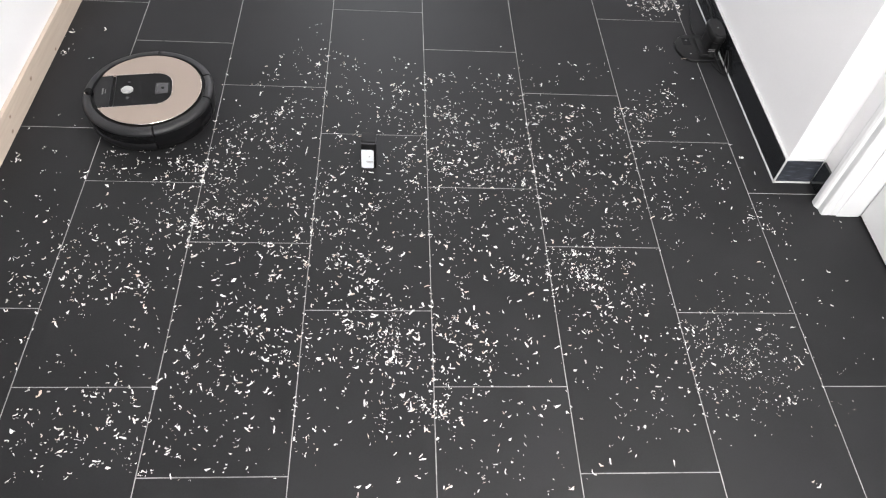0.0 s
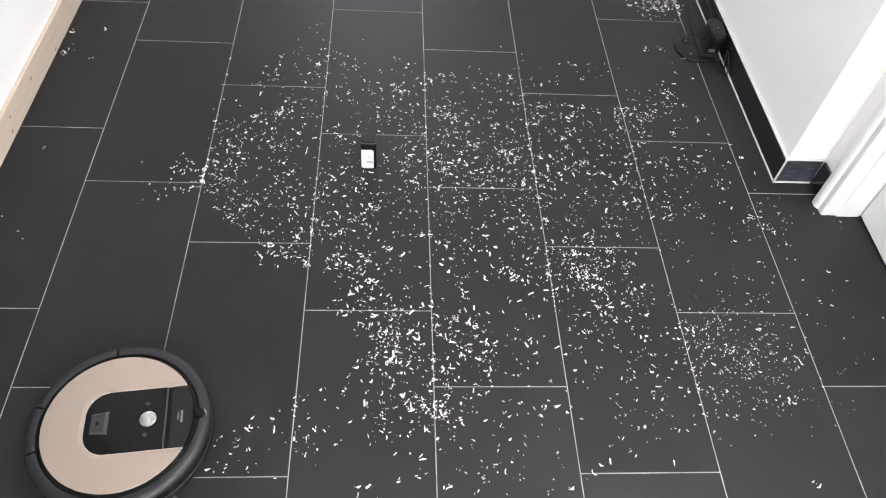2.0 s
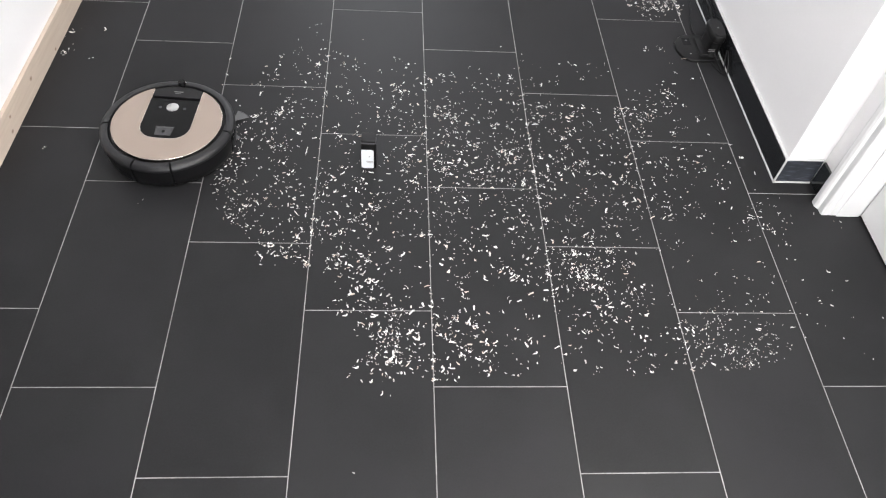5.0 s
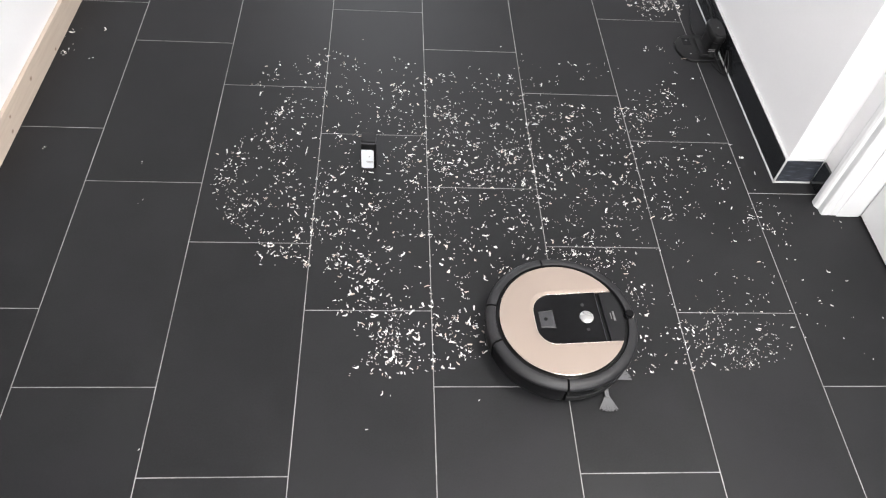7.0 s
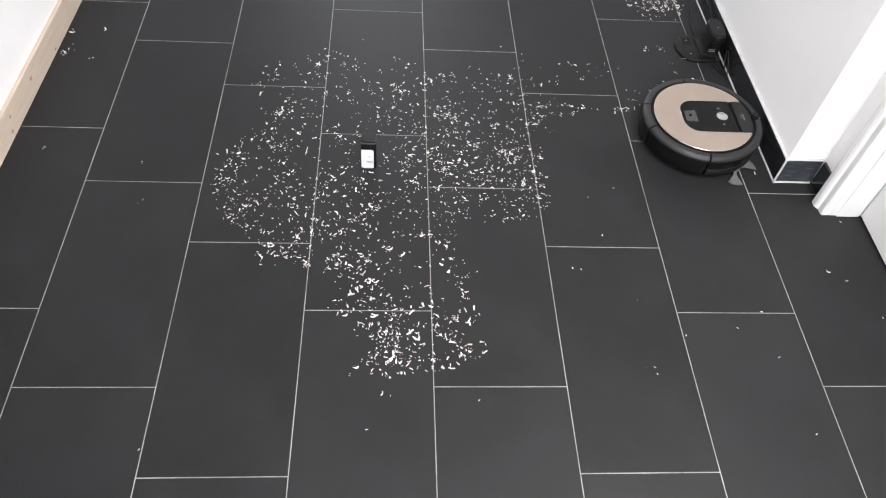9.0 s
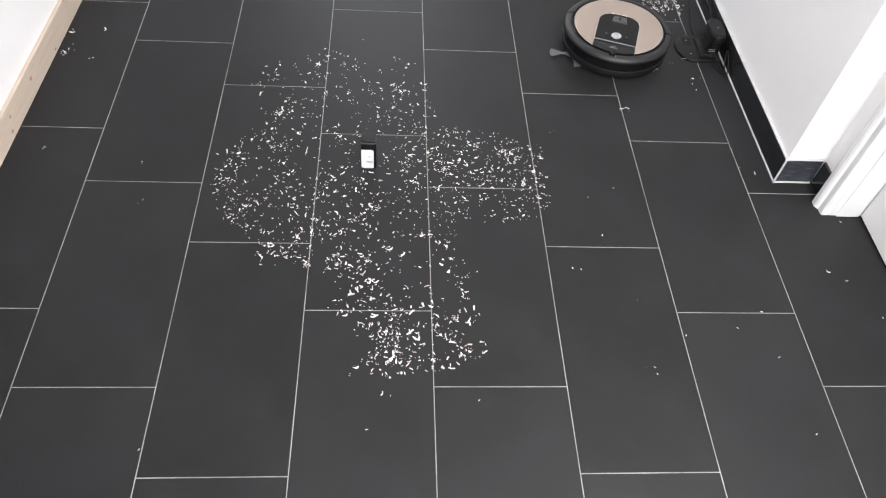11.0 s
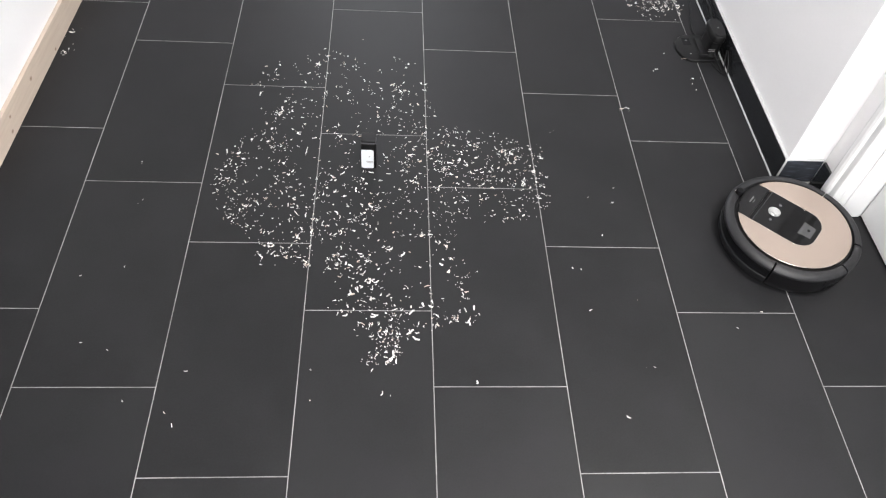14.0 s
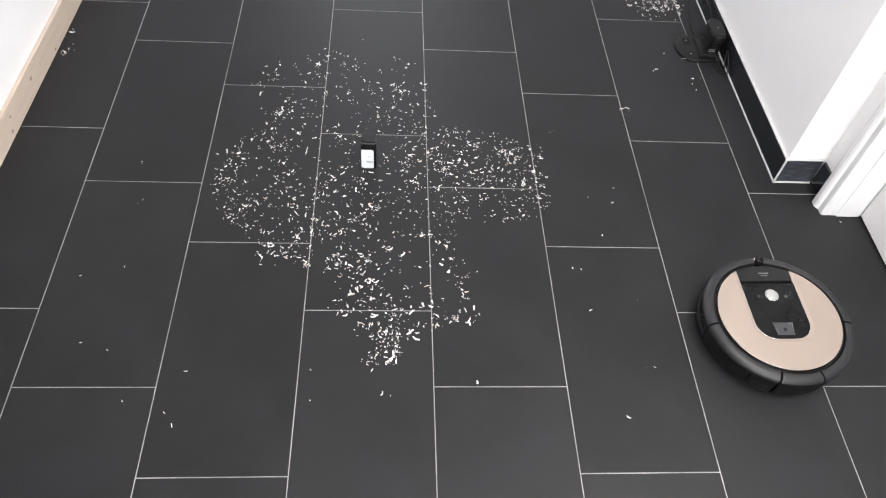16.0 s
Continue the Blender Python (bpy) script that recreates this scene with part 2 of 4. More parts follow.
tagged(part("wall_door_side", bm, PLASTER), "white painted wall with a door opening", "wall", **STRUCTURE)


# unseen end walls; their openings are added to hold the near and far lamps
def wall_with_lamp_opening(name, y0, y1, cx, z0, z1, w):
    b = box(-1.35, cx - w / 2, y0, y1, -0.02, Z_CEIL)
    box(cx + w / 2, 1.45, y0, y1, -0.02, Z_CEIL, bm=b)
    box(cx - w / 2, cx + w / 2, y0, y1, -0.02, z0, bm=b)
    box(cx - w / 2, cx + w / 2, y0, y1, z1, Z_CEIL, bm=b)
    return tagged(part(name, b, PLASTER), "unseen plain white wall, opened for a lamp", "wall", **STRUCTURE)


wall_with_lamp_opening("wall_south", Y_NEAR - 0.2, Y_NEAR, 0.32, 0.8, 2.3, 1.5)
wall_with_lamp_opening("wall_north", Y_FAR, Y_FAR + 0.2, -0.15, 0.6, 2.3, 1.0)

# black tile skirting: pieces with pale joints above and below
skirting = tagged(part("skirting_bed", box(X_RIGHT + 0.003, X_RIGHT + 0.009, Y_CORNER + 0.003, Y_FAR, 0.0005, 0.0895), GROUT), "pale joint behind black tile skirting", "skirting", **STRUCTURE)
part("joint", box(X_RIGHT - 0.003, X_RIGHT + 0.003, Y_CORNER - 0.003, Y_FAR, 0.0004, 0.0055, 0.001), PALE_JOINT, skirting)
part("joint", box(X_RIGHT + 0.0005, X_RIGHT + 0.009, Y_CORNER + 0.001, Y_FAR, 0.0865, 0.0905, 0.001), PALE_JOINT, skirting)
part("joint", box(X_RIGHT - 0.003, X_DOORWALL - 0.001, Y_CORNER - 0.003, Y_CORNER + 0.003, 0.0004, 0.0055, 0.001), PALE_JOINT, skirting)
part("joint", box(X_RIGHT + 0.001, X_DOORWALL + 0.002, Y_CORNER + 0.0005, Y_CORNER + 0.009, 0.0865, 0.0905, 0.001), PALE_JOINT, skirting)
part("joint", box(X_RIGHT + 0.0004, X_RIGHT + 0.0098, Y_CORNER + 0.0004, Y_CORNER + 0.0098, 0.0866, 0.0911), PALE_JOINT, skirting)
part("corner_joint", box(X_RIGHT - 0.001, X_RIGHT + 0.004, Y_CORNER - 0.001, Y_CORNER + 0.004, 0.005, 0.0906, 0.001), PALE_JOINT, skirting)
y = Y_CORNER + 0.005
while y < Y_FAR - 0.05:
    y1 = min(y + 0.599, Y_FAR)
    part("skirting_tile", box(X_RIGHT, X_RIGHT + 0.008, y, y1, 0.005, 0.087, 0.0008), SKIRT_TILE, skirting)
    y = y1 + 0.003
part("skirting_tile", box(X_RIGHT + 0.005, X_DOORWALL - 0.001, Y_CORNER, Y_CORNER + 0.008, 0.005, 0.087, 0.0008), END_TILE, skirting, "blue-black end tile with pale streaks")
part("skirting_tile", box(X_DOORWALL, X_DOORWALL + 0.008, 0.383, Y_CORNER - 0.001, 0.003, 0.086, 0.0008), SKIRT_TILE, skirting)


# ---- door with its frame ----
def build_door():
    frame_ob = tagged(new("door_frame"), "white lacquered door frame with moulded architrave", "door frame", **STRUCTURE)
    frame_ob.location = (X_DOORWALL, DOOR_Y1, 0)
    ox, oy = X_DOORWALL, DOOR_Y1

    def moulding(y_in, y_out, z1):
        s = 1 if y_out > y_in else -1
        b = bmesh.new()
        # stepped, rounded section across the wall face
        sec = [(0.009, 0.0), (-0.010, 0.0), (-0.013, 0.004), (-0.013, 0.022), (-0.018, 0.027), (-0.021, 0.034), (-0.021, 0.046), (-0.018, 0.053), (-0.012, 0.058), (0.009, 0.060)]
        low = [b.verts.new((dx, y_in - oy + s * dy, 0.001)) for dx, dy in sec]
        top = [b.verts.new((dx, y_in - oy + s * dy, z1)) for dx, dy in sec]
        for i in range(len(sec)):
            j = (i + 1) % len(sec)
            b.faces.new((low[i], low[j], top[j], top[i]))
        b.faces.new(low), b.faces.new(top)
        return b

    part("architrave", moulding(DOOR_Y1 + 0.001, 9, DOOR_H + 0.06), GLOSS_WHITE, frame_ob)
    part("architrave", moulding(DOOR_Y0 - 0.001, -9, DOOR_H + 0.06), GLOSS_WHITE, frame_ob)
    part("architrave", box(-0.018, 0.009, DOOR_Y0 - oy, 0.0, DOOR_H, DOOR_H + 0.06, 0.004, 2), GLOSS_WHITE, frame_ob)
    part("lining", box(0.0095, 0.20, 0.0, 0.0175, 0.001, DOOR_H + 0.017, 0.001), GLOSS_WHITE, frame_ob)
    part("lining", box(0.0095, 0.20, DOOR_Y0 - oy - 0.0175, DOOR_Y0 - oy, 0.001, DOOR_H + 0.017, 0.001), GLOSS_WHITE, frame_ob)
    part("lining", box(0.0095, 0.20, DOOR_Y0 - oy + 0.001, -0.001, DOOR_H, DOOR_H + 0.017, 0.001), GLOSS_WHITE, frame_ob)
    part("stop", box(0.030, 0.095, -0.004, -0.0002, 0.001, DOOR_H - 0.001, 0.001), GLOSS_WHITE, frame_ob)

    door = tagged(new("door_1"), "closed white lacquered door with dark floor seal", "door", **STRUCTURE)
    door.location = (1.201, DOOR_Y1, 0)
    part("leaf", box(0, 0.04, DOOR_Y0 - DOOR_Y1 + 0.003, -0.003, 0.007, DOOR_H - 0.003, 0.002, 2), GLOSS_WHITE, door)
    part("seal", box(0.004, 0.03, DOOR_Y0 - DOOR_Y1 + 0.003, -0.003, 0.0005, 0.0065), SEAL, door, "black rubber floor seal")
    return door


build_door()


# ---- charging dock ----
def build_dock():
    dock = tagged(new("charging_dock"), "matte black robot charging dock standing against the skirting", "charging dock")
    dock.location = (0.905, 1.050, 0)
    # base plate: straight at the wall, half round towards the room
    pts = [(0.060, -0.066), (0.060, 0.066), (0.0, 0.070)]
    pts += [(-0.004 + 0.055 * math.cos(radians(a)), 0.070 * math.sin(radians(a))) for a in range(100, 261, 10)] + [(0.0, -0.070)]
    part("base_plate", slab(pts, 0.0, 0.009, 0.004, 3), DOCK, dock, smooth=True)
    part("ramp", slab([(0.055, -0.05), (0.055, 0.05), (0.012, 0.044), (0.012, -0.044)], 0.009, 0.018, 0.006, 2), DOCK, dock, smooth=True)
    part("contact", box(-0.020, -0.012, -0.0375, -0.0335, 0.009, 0.0115, 0.001), STEEL, dock, "small steel charging contact")
    part("contact", box(-0.020, -0.012, 0.0335, 0.0375, 0.009, 0.0115, 0.001), STEEL, dock, "small steel charging contact")
    part("recess", box(-0.030, -0.002, 0.012, 0.048, 0.0085, 0.0098, 0.0004), SHELL_BLACK, dock)
    # tower: rounded oblong with a domed cap
    b = bmesh.new()
    prev = None
    for z, g in ((0.008, 1.0), (0.022, 0.93), (0.050, 0.88), (0.066, 0.90), (0.070, 0.99), (0.086, 1.03), (0.094, 0.97), (0.0968, 0.88), (0.0978, 0.5)):
        ring = []
        for i in range(32):
            a = 2 * math.pi * i / 32
            c, s = math.cos(a), math.sin(a)
            ring.append(b.verts.new((0.055 + 0.024 * g * math.copysign(abs(c) ** 0.6, c), 0.052 * g * math.copysign(abs(s) ** 0.6, s), z)))
        if prev:
            for i in range(32):
                b.faces.new((prev[i], prev[(i + 1) % 32], ring[(i + 1) % 32], ring[i]))
        prev = ring
    b.faces.new(prev)
    tower = part("tower", b, DOCK, dock, smooth=True)
    lid = [(0.055 + 0.021 * math.copysign(abs(math.cos(radians(a))) ** 0.7, math.cos(radians(a))), 0.047 * math.copysign(abs(math.sin(radians(a))) ** 0.7, math.sin(radians(a)))) for a in range(0, 360, 10)]
    part("lid", slab(lid, 0.0960, 0.0988, 0.0008, 2), LOWER_GREY, tower, "dark grey flat lid")
    part("power_light", lathe([(0.0, 0.098), (0.0030, 0.098), (0.0030, 0.0995), (0.0, 0.0995)], n=16), LOGO, tower).location = (0.056, -0.004, 0)
    tower.scale = (1, 1, 0.92)
    part("label_bar", box(0.030, 0.052, -0.0525, -0.0505, 0.032, 0.0340), LOGO, dock)
    part("label_bar", box(0.030, 0.052, -0.0525, -0.0505, 0.038, 0.0400), LOGO, dock)

    cable = tagged(new("power_cable"), "thin black power cable looped beside the dock", "cable")
    cable.location = (0.97, 1.0, 0)
    tube("loop", [(-0.012, 0.0, 0.03), (-0.002, -0.03, 0.012), (0.004, -0.07, 0.004), (0.012, -0.10, 0.004), (0.017, -0.075, 0.02), (0.018, -0.03, 0.062), (0.016, -0.015, 0.05), (0.012, -0.06, 0.010), (0.006, -0.09, 0.004), (-0.010, -0.06, 0.004), (-0.018, -0.02, 0.004)], 0.0021, CABLE, cable)
    tube("lead", [(0.010, 0.10, 0.03), (0.016, 0.16, 0.055), (0.017, 0.24, 0.07), (0.012, 0.34, 0.05), (0.012, 0.5, 0.004), (0.013, 0.9, 0.004), (0.014, 1.6, 0.004)], 0.0021, CABLE, cable)
    tube("lead", [(-0.03, 0.10, 0.003), (-0.042, 0.14, 0.003), (-0.040, 0.19, 0.003), (-0.020, 0.26, 0.003), (0.003, 0.34, 0.003), (0.004, 0.50, 0.003)], 0.0022, CABLE, cable)


build_dock()


# ---- beacon standing on the floor ----
def build_beacon():
    w, d, h = 0.041, 0.036, 0.104
    beacon = tagged(new("virtual_wall_beacon"), "small upright black and white beacon box on the tiles", "beacon")
    beacon.matrix_world = pose(-0.162, 0.466 + d / 2, 0, 0, 0, -1)
    part("body", box(-w / 2, w / 2, -d / 2, d / 2, 0.0, 0.093, 0.004, 3), SHELL_BLACK, beacon, smooth=True)
    part("cap", box(-w / 2 + 0.001, w / 2 - 0.001, -d / 2 + 0.001, d / 2 - 0.001, 0.0955, h, 0.003, 3), CAP, beacon, smooth=True)
    part("trim_ring", box(-w / 2 + 0.0002, w / 2 - 0.0002, -d / 2 + 0.0002, d / 2 - 0.0002, 0.0928, 0.0958, 0.001, 2), STRIP, beacon, "thin silver ring under the cap")
    r, x0, x1, z0, z1 = 0.007, -w / 2 + 0.0012, w / 2 - 0.0065, 0.004, 0.072
    pts = []
    for cx, cz, a0 in ((x1 - r, z1 - r, 0), (x0 + 0.002, z1 - 0.002, 90), (x0 + r, z0 + r, 180), (x1 - 0.002, z0 + 0.002, 270)):
        rr = r if a0 in (0, 180) else 0.002
        pts += [(cx + rr * math.cos(radians(a0 + k)), cz + rr * math.sin(radians(a0 + k))) for k in range(0, 91, 18)]
    b = slab(pts, 0.0, 0.0022, 0.0008, 2)
    bmesh.ops.transform(b, matrix=pose(0, -d / 2 + 0.0005, 0, 90), verts=b.verts)
    face = part("front_face", b, LABEL, beacon, "glossy white front face", smooth=True)
    part("print_bar", box(-0.006, 0.012, -d / 2 - 0.0019, -d / 2 - 0.0016, 0.028, 0.031), PRINT, face)
    part("print_bar", box(-0.004, 0.013, -d / 2 - 0.0019, -d / 2 - 0.0016, 0.024, 0.026), PRINT, face)
    part("icon", box(0.001, 0.005, -d / 2 - 0.0019, -d / 2 - 0.0016, 0.046, 0.050), PRINT, face)


build_beacon()


# ---- robot vacuum (front along its own x) ----
def build_robot():
    robot = tagged(new("robot_vacuum"), "round robot vacuum with champagne top plate and black panel", "robot vacuum")
    part("chassis", lathe([(0, 0.012), (0.148, 0.012), (0.158, 0.018), (0.160, 0.030), (0.160, 0.052), (0.154, 0.056), (0.150, 0.0815), (0, 0.0815)]), SHELL_BLACK, robot, "glossy black lower body", smooth=True)
    ring = [(0.1518, 0.070), (0.1738, 0.070), (0.1753, 0.0732), (0.1747, 0.0782), (0.1705, 0.0842), (0.1640, 0.0870), (0.1548, 0.0876), (0.1528, 0.0868), (0.1518, 0.0840)]
    side = [(0.1500, 0.0095), (0.1610, 0.0100), (0.1675, 0.0160), (0.1710, 0.0300), (0.1730, 0.0480), (0.1733, 0.0695), (0.1590, 0.0695)]
    # the bumper's side: a set-back glossy window over a proud lower band
    window = [(0.1590, 0.0405), (0.1700, 0.0405), (0.1706, 0.0560), (0.1702, 0.0695), (0.1590, 0.0695)]
    lower = [(0.1500, 0.0095), (0.1610, 0.0100), (0.1675, 0.0150), (0.1712, 0.0220), (0.1728, 0.0340), (0.1720, 0.0385), (0.1694, 0.0402), (0.1500, 0.0402)]
    gap = 0.8
    for name, b0, b1, n, text in (("bumper", -97, 97, 72, "matte dark grey front bumper"), ("rim", 97, 163, 26, ""), ("rim", 197, 263, 26, ""), ("dust_bin", 163, 197, 14, "dark grey dust bin edge")):
        piece = part(name, lathe(ring, b0 + gap, b1 - gap, n), RIM_GREY, robot, text, smooth=True)
        if name == "bumper":
            part("sensor_band", lathe(window, b0 + gap, b1 - gap, n), PANEL, piece, "glossy black sensor window band", smooth=True)
            part("lower_band", lathe(lower, b0 + gap, b1 - gap, n), LOWER_GREY, piece, "matte dark grey lower bumper", smooth=True)
        else:
            seams = [b0 + gap, 143.0, b1 - gap] if b0 == 97 else [b0 + gap, b1 - gap]
            for s0, s1 in zip(seams, seams[1:]):
                part("side_band", lathe(side, s0, s1 - 0.5, n), SHELL_BLACK, piece, "glossy black lower side", smooth=True)
            if b0 == 97:
                for z in (0.024, 0.029, 0.034, 0.039, 0.044):
                    r = 0.1680 + 0.14 * (z - 0.016)
                    part("vent_slat", lathe([(r, z), (r + 0.0022, z), (r + 0.0024, z + 0.0025), (r, z + 0.0025)], 146, 159, 10), LOWER_GREY, piece)
    # champagne plate with a U-shaped notch open at the front
    hw, back, rc, R = 0.0665, -0.064, 0.046, 0.1435
    a0 = math.degrees(math.asin(hw / R))

    def notch(grow=0.0):
        h, bk = hw + grow, back - grow
        return ([(bk + rc - rc * math.sin(radians(k)), -h + rc - rc * math.cos(radians(k))) for k in range(0, 91, 10)]
                + [(bk + rc - rc * math.cos(radians(k)), h - rc + rc * math.sin(radians(k))) for k in range(0, 91, 10)])

    slope = 0.0075
    a1 = math.degrees(math.asin((hw + slope) / R))
    arc = [(R * math.cos(radians(a)), R * math.sin(radians(a))) for a in np.linspace(a1, 360 - a1, 110)]
    plate = part("top_plate", slab(arc + notch(slope), 0.0822, 0.0898, 0.0006, 1), TAN, robot, "champagne metallic top plate")
    # the plate slopes down to the panel along the notch
    b = bmesh.new()
    outer = [(R * math.cos(radians(a1)), -hw - slope)] + notch(slope) + [(R * math.cos(radians(a1)), hw + slope)]
    inner_line = [(R * math.cos(radians(a0)), -hw)] + notch() + [(R * math.cos(radians(a0)), hw)]
    rows = [[b.verts.new((*o, 0.0830)), b.verts.new((*o, 0.0898)), b.verts.new((*i, 0.0884)), b.verts.new((*i, 0.0830))] for o, i in zip(outer, inner_line)]
    for p, q in zip(rows, rows[1:]):
        for k in range(4):
            b.faces.new((p[k], p[(k + 1) % 4], q[(k + 1) % 4], q[k]))
    b.faces.new(rows[0]), b.faces.new(rows[-1][::-1])
    part("notch_slope", b, TAN, plate)
    inner = notch(-0.0008)
    front = 0.0880
    # brighter metal ring, put in for the glint along the plate's bevel
    edge = [(0.1430, 0.083), (0.1448, 0.083), (0.1448, 0.0874), (0.1438, 0.0890), (0.1430, 0.0892)]
    part("plate_glint", lathe(edge, a0 + 1, 359 - a0, 100), EDGE, robot, "bright ring put in for the glint on the plate's bevel", smooth=True)
    part("control_panel", slab(inner + [(front, hw - 0.0008), (front, -hw + 0.0008)], 0.0822, 0.0878), PANEL, robot, "glossy black control panel")
    tip = [(0.1422 * math.cos(radians(a)), 0.1422 * math.sin(radians(a))) for a in np.linspace(-a0 + 0.6, a0 - 0.6, 16)]
    part("handle", slab([(front + 0.0105, -hw + 0.001)] + tip + [(front + 0.0105, hw - 0.001)], 0.0822, 0.0880, 0.001, 2), HANDLE, robot, "satin black lift handle")
    # panel's front edge made of grey metal to imitate its reflected sheen
    b = bmesh.new()
    wedge = [[b.verts.new((front + dx, yy, z)) for dx, z in ((0.0001, 0.083), (0.0001, 0.0885), (0.0022, 0.0864), (0.0022, 0.083))] for yy in (-hw + 0.001, hw - 0.001)]
    for k in range(4):
        b.faces.new((wedge[0][k], wedge[0][(k + 1) % 4], wedge[1][(k + 1) % 4], wedge[1][k]))
    b.faces.new(wedge[0]), b.faces.new(wedge[1][::-1])
    part("panel_front_sheen", b, STRIP, robot, "metallic lip put in for the sheen on the panel's front edge")
    part("button", lathe([(0, 0.0875), (0.0160, 0.0875), (0.0160, 0.0899), (0.0148, 0.0905), (0, 0.0899)], n=40), SILVER, robot, "round brushed silver button", smooth=True).location = (0.056, 0, 0)
    # camera window in a shallow bowl
    b = bmesh.new()
    bl = [b.verts.new(c) for c in ((-0.053, -0.021, 0.0877), (-0.053, 0.021, 0.0877), (-0.018, 0.025, 0.0877), (-0.018, -0.025, 0.0877))]
    tp = [b.verts.new(c) for c in ((-0.050, -0.018, 0.0885), (-0.050, 0.018, 0.0885), (-0.026, 0.020, 0.0896), (-0.026, -0.020, 0.0896))]
    for i in range(4):
        b.faces.new((bl[i], bl[(i + 1) % 4], tp[(i + 1) % 4], tp[i]))
    b.faces.new(tp)
    win = part("camera_window", b, LENS, robot, "smoked grey camera window")
    part("lens", lathe([(0, 0.0888), (0.004, 0.0888), (0.004, 0.0901), (0, 0.0901)], n=24), PANEL, win).location = (-0.039, 0, 0)
    part("camera_recess", slab([(-0.024, -0.020), (-0.024, 0.020), (-0.002, 0.032), (0.008, 0.035), (0.008, -0.035), (-0.002, -0.032)], 0.0870, 0.0880), PANEL, robot)
    # thin bright tube drawn for the highlight on the chamfer round the panel
    tube("panel_trim", [(x, y, 0.0881) for x, y in [(0.118, -hw)] + notch() + [(0.118, hw)]], 0.0005, EDGE, robot)
    for yy in (-0.033, 0.033):
        part("side_button", lathe([(0, 0.0880), (0.0042, 0.0880), (0.0042, 0.0890), (0, 0.0890)], n=20), LENS, robot).location = (0.053, yy, 0)
    part("sensor_knob", lathe([(0, 0.080), (0.0105, 0.080), (0.0105, 0.0935), (0.0085, 0.097), (0, 0.0975)], n=28), PANEL, robot, "glossy black sensor dome", smooth=True).location = (0.156, 0, 0)
    part("sensor_trim", lathe([(0.0103, 0.0872), (0.0120, 0.0872), (0.0120, 0.0895), (0.0103, 0.0895)], -80, 80, 20), EDGE, robot, "polished trim of the sensor").location = (0.156, 0, 0)
    part("logo_bar", box(0.1185, 0.1225, -0.013, 0.012, 0.0879, 0.0883), LOGO, robot, "grey printed mark")
    part("logo_bar", box(0.1125, 0.1145, -0.008, 0.008, 0.0879, 0.0883), LOGO, robot, "grey printed mark")
    for yy in (-0.115, 0.115):
        b = lathe([(0, -0.011), (0.034, -0.011), (0.036, -0.008), (0.036, 0.008), (0.034, 0.011), (0, 0.011)], n=36)
        bmesh.ops.transform(b, matrix=pose(0, yy, 0.0363, 90), verts=b.verts)
        part("wheel", b, SEAL, robot, smooth=True)
    b = lathe([(0, -0.008), (0.013, -0.008), (0.015, -0.004), (0.015, 0.004), (0.013, 0.008), (0, 0.008)], n=24)
    bmesh.ops.transform(b, matrix=pose(0.128, 0, 0.0153, 90), verts=b.verts)
    part("caster", b, SEAL, robot, smooth=True)
    # three-armed side brush at the front right corner
    brush = bmesh.new()
    merge(brush, lathe([(0, 0.004), (0.012, 0.004), (0.014, 0.010), (0, 0.013)], n=20))
    rng = random.Random(5)
    for arm in range(3):
        merge(brush, box(0.010, 0.034, -0.005, 0.005, 0.0055, 0.0095, 0.001), pose(0, 0, 0, 0, 0, arm * 120))
        for k in range(26):
            f = (k + rng.uniform(-0.3, 0.3)) / 25 - 0.5
            m = pose(0, 0, 0, 0, 0, arm * 120) @ pose(0.030, f * 0.009, 0.0075, 0, 3.0, f * 56)
            merge(brush, box(0, rng.uniform(0.033, 0.037), -0.0007, 0.0007, -0.0004, 0.0004), m)
    ob = part("side_brush", brush, BRISTLE, robot, "grey three-armed side brush")
    ob.location = (0.088, -0.129, 0)
    return robot, ob


ROBOT, BRUSH = build_robot()

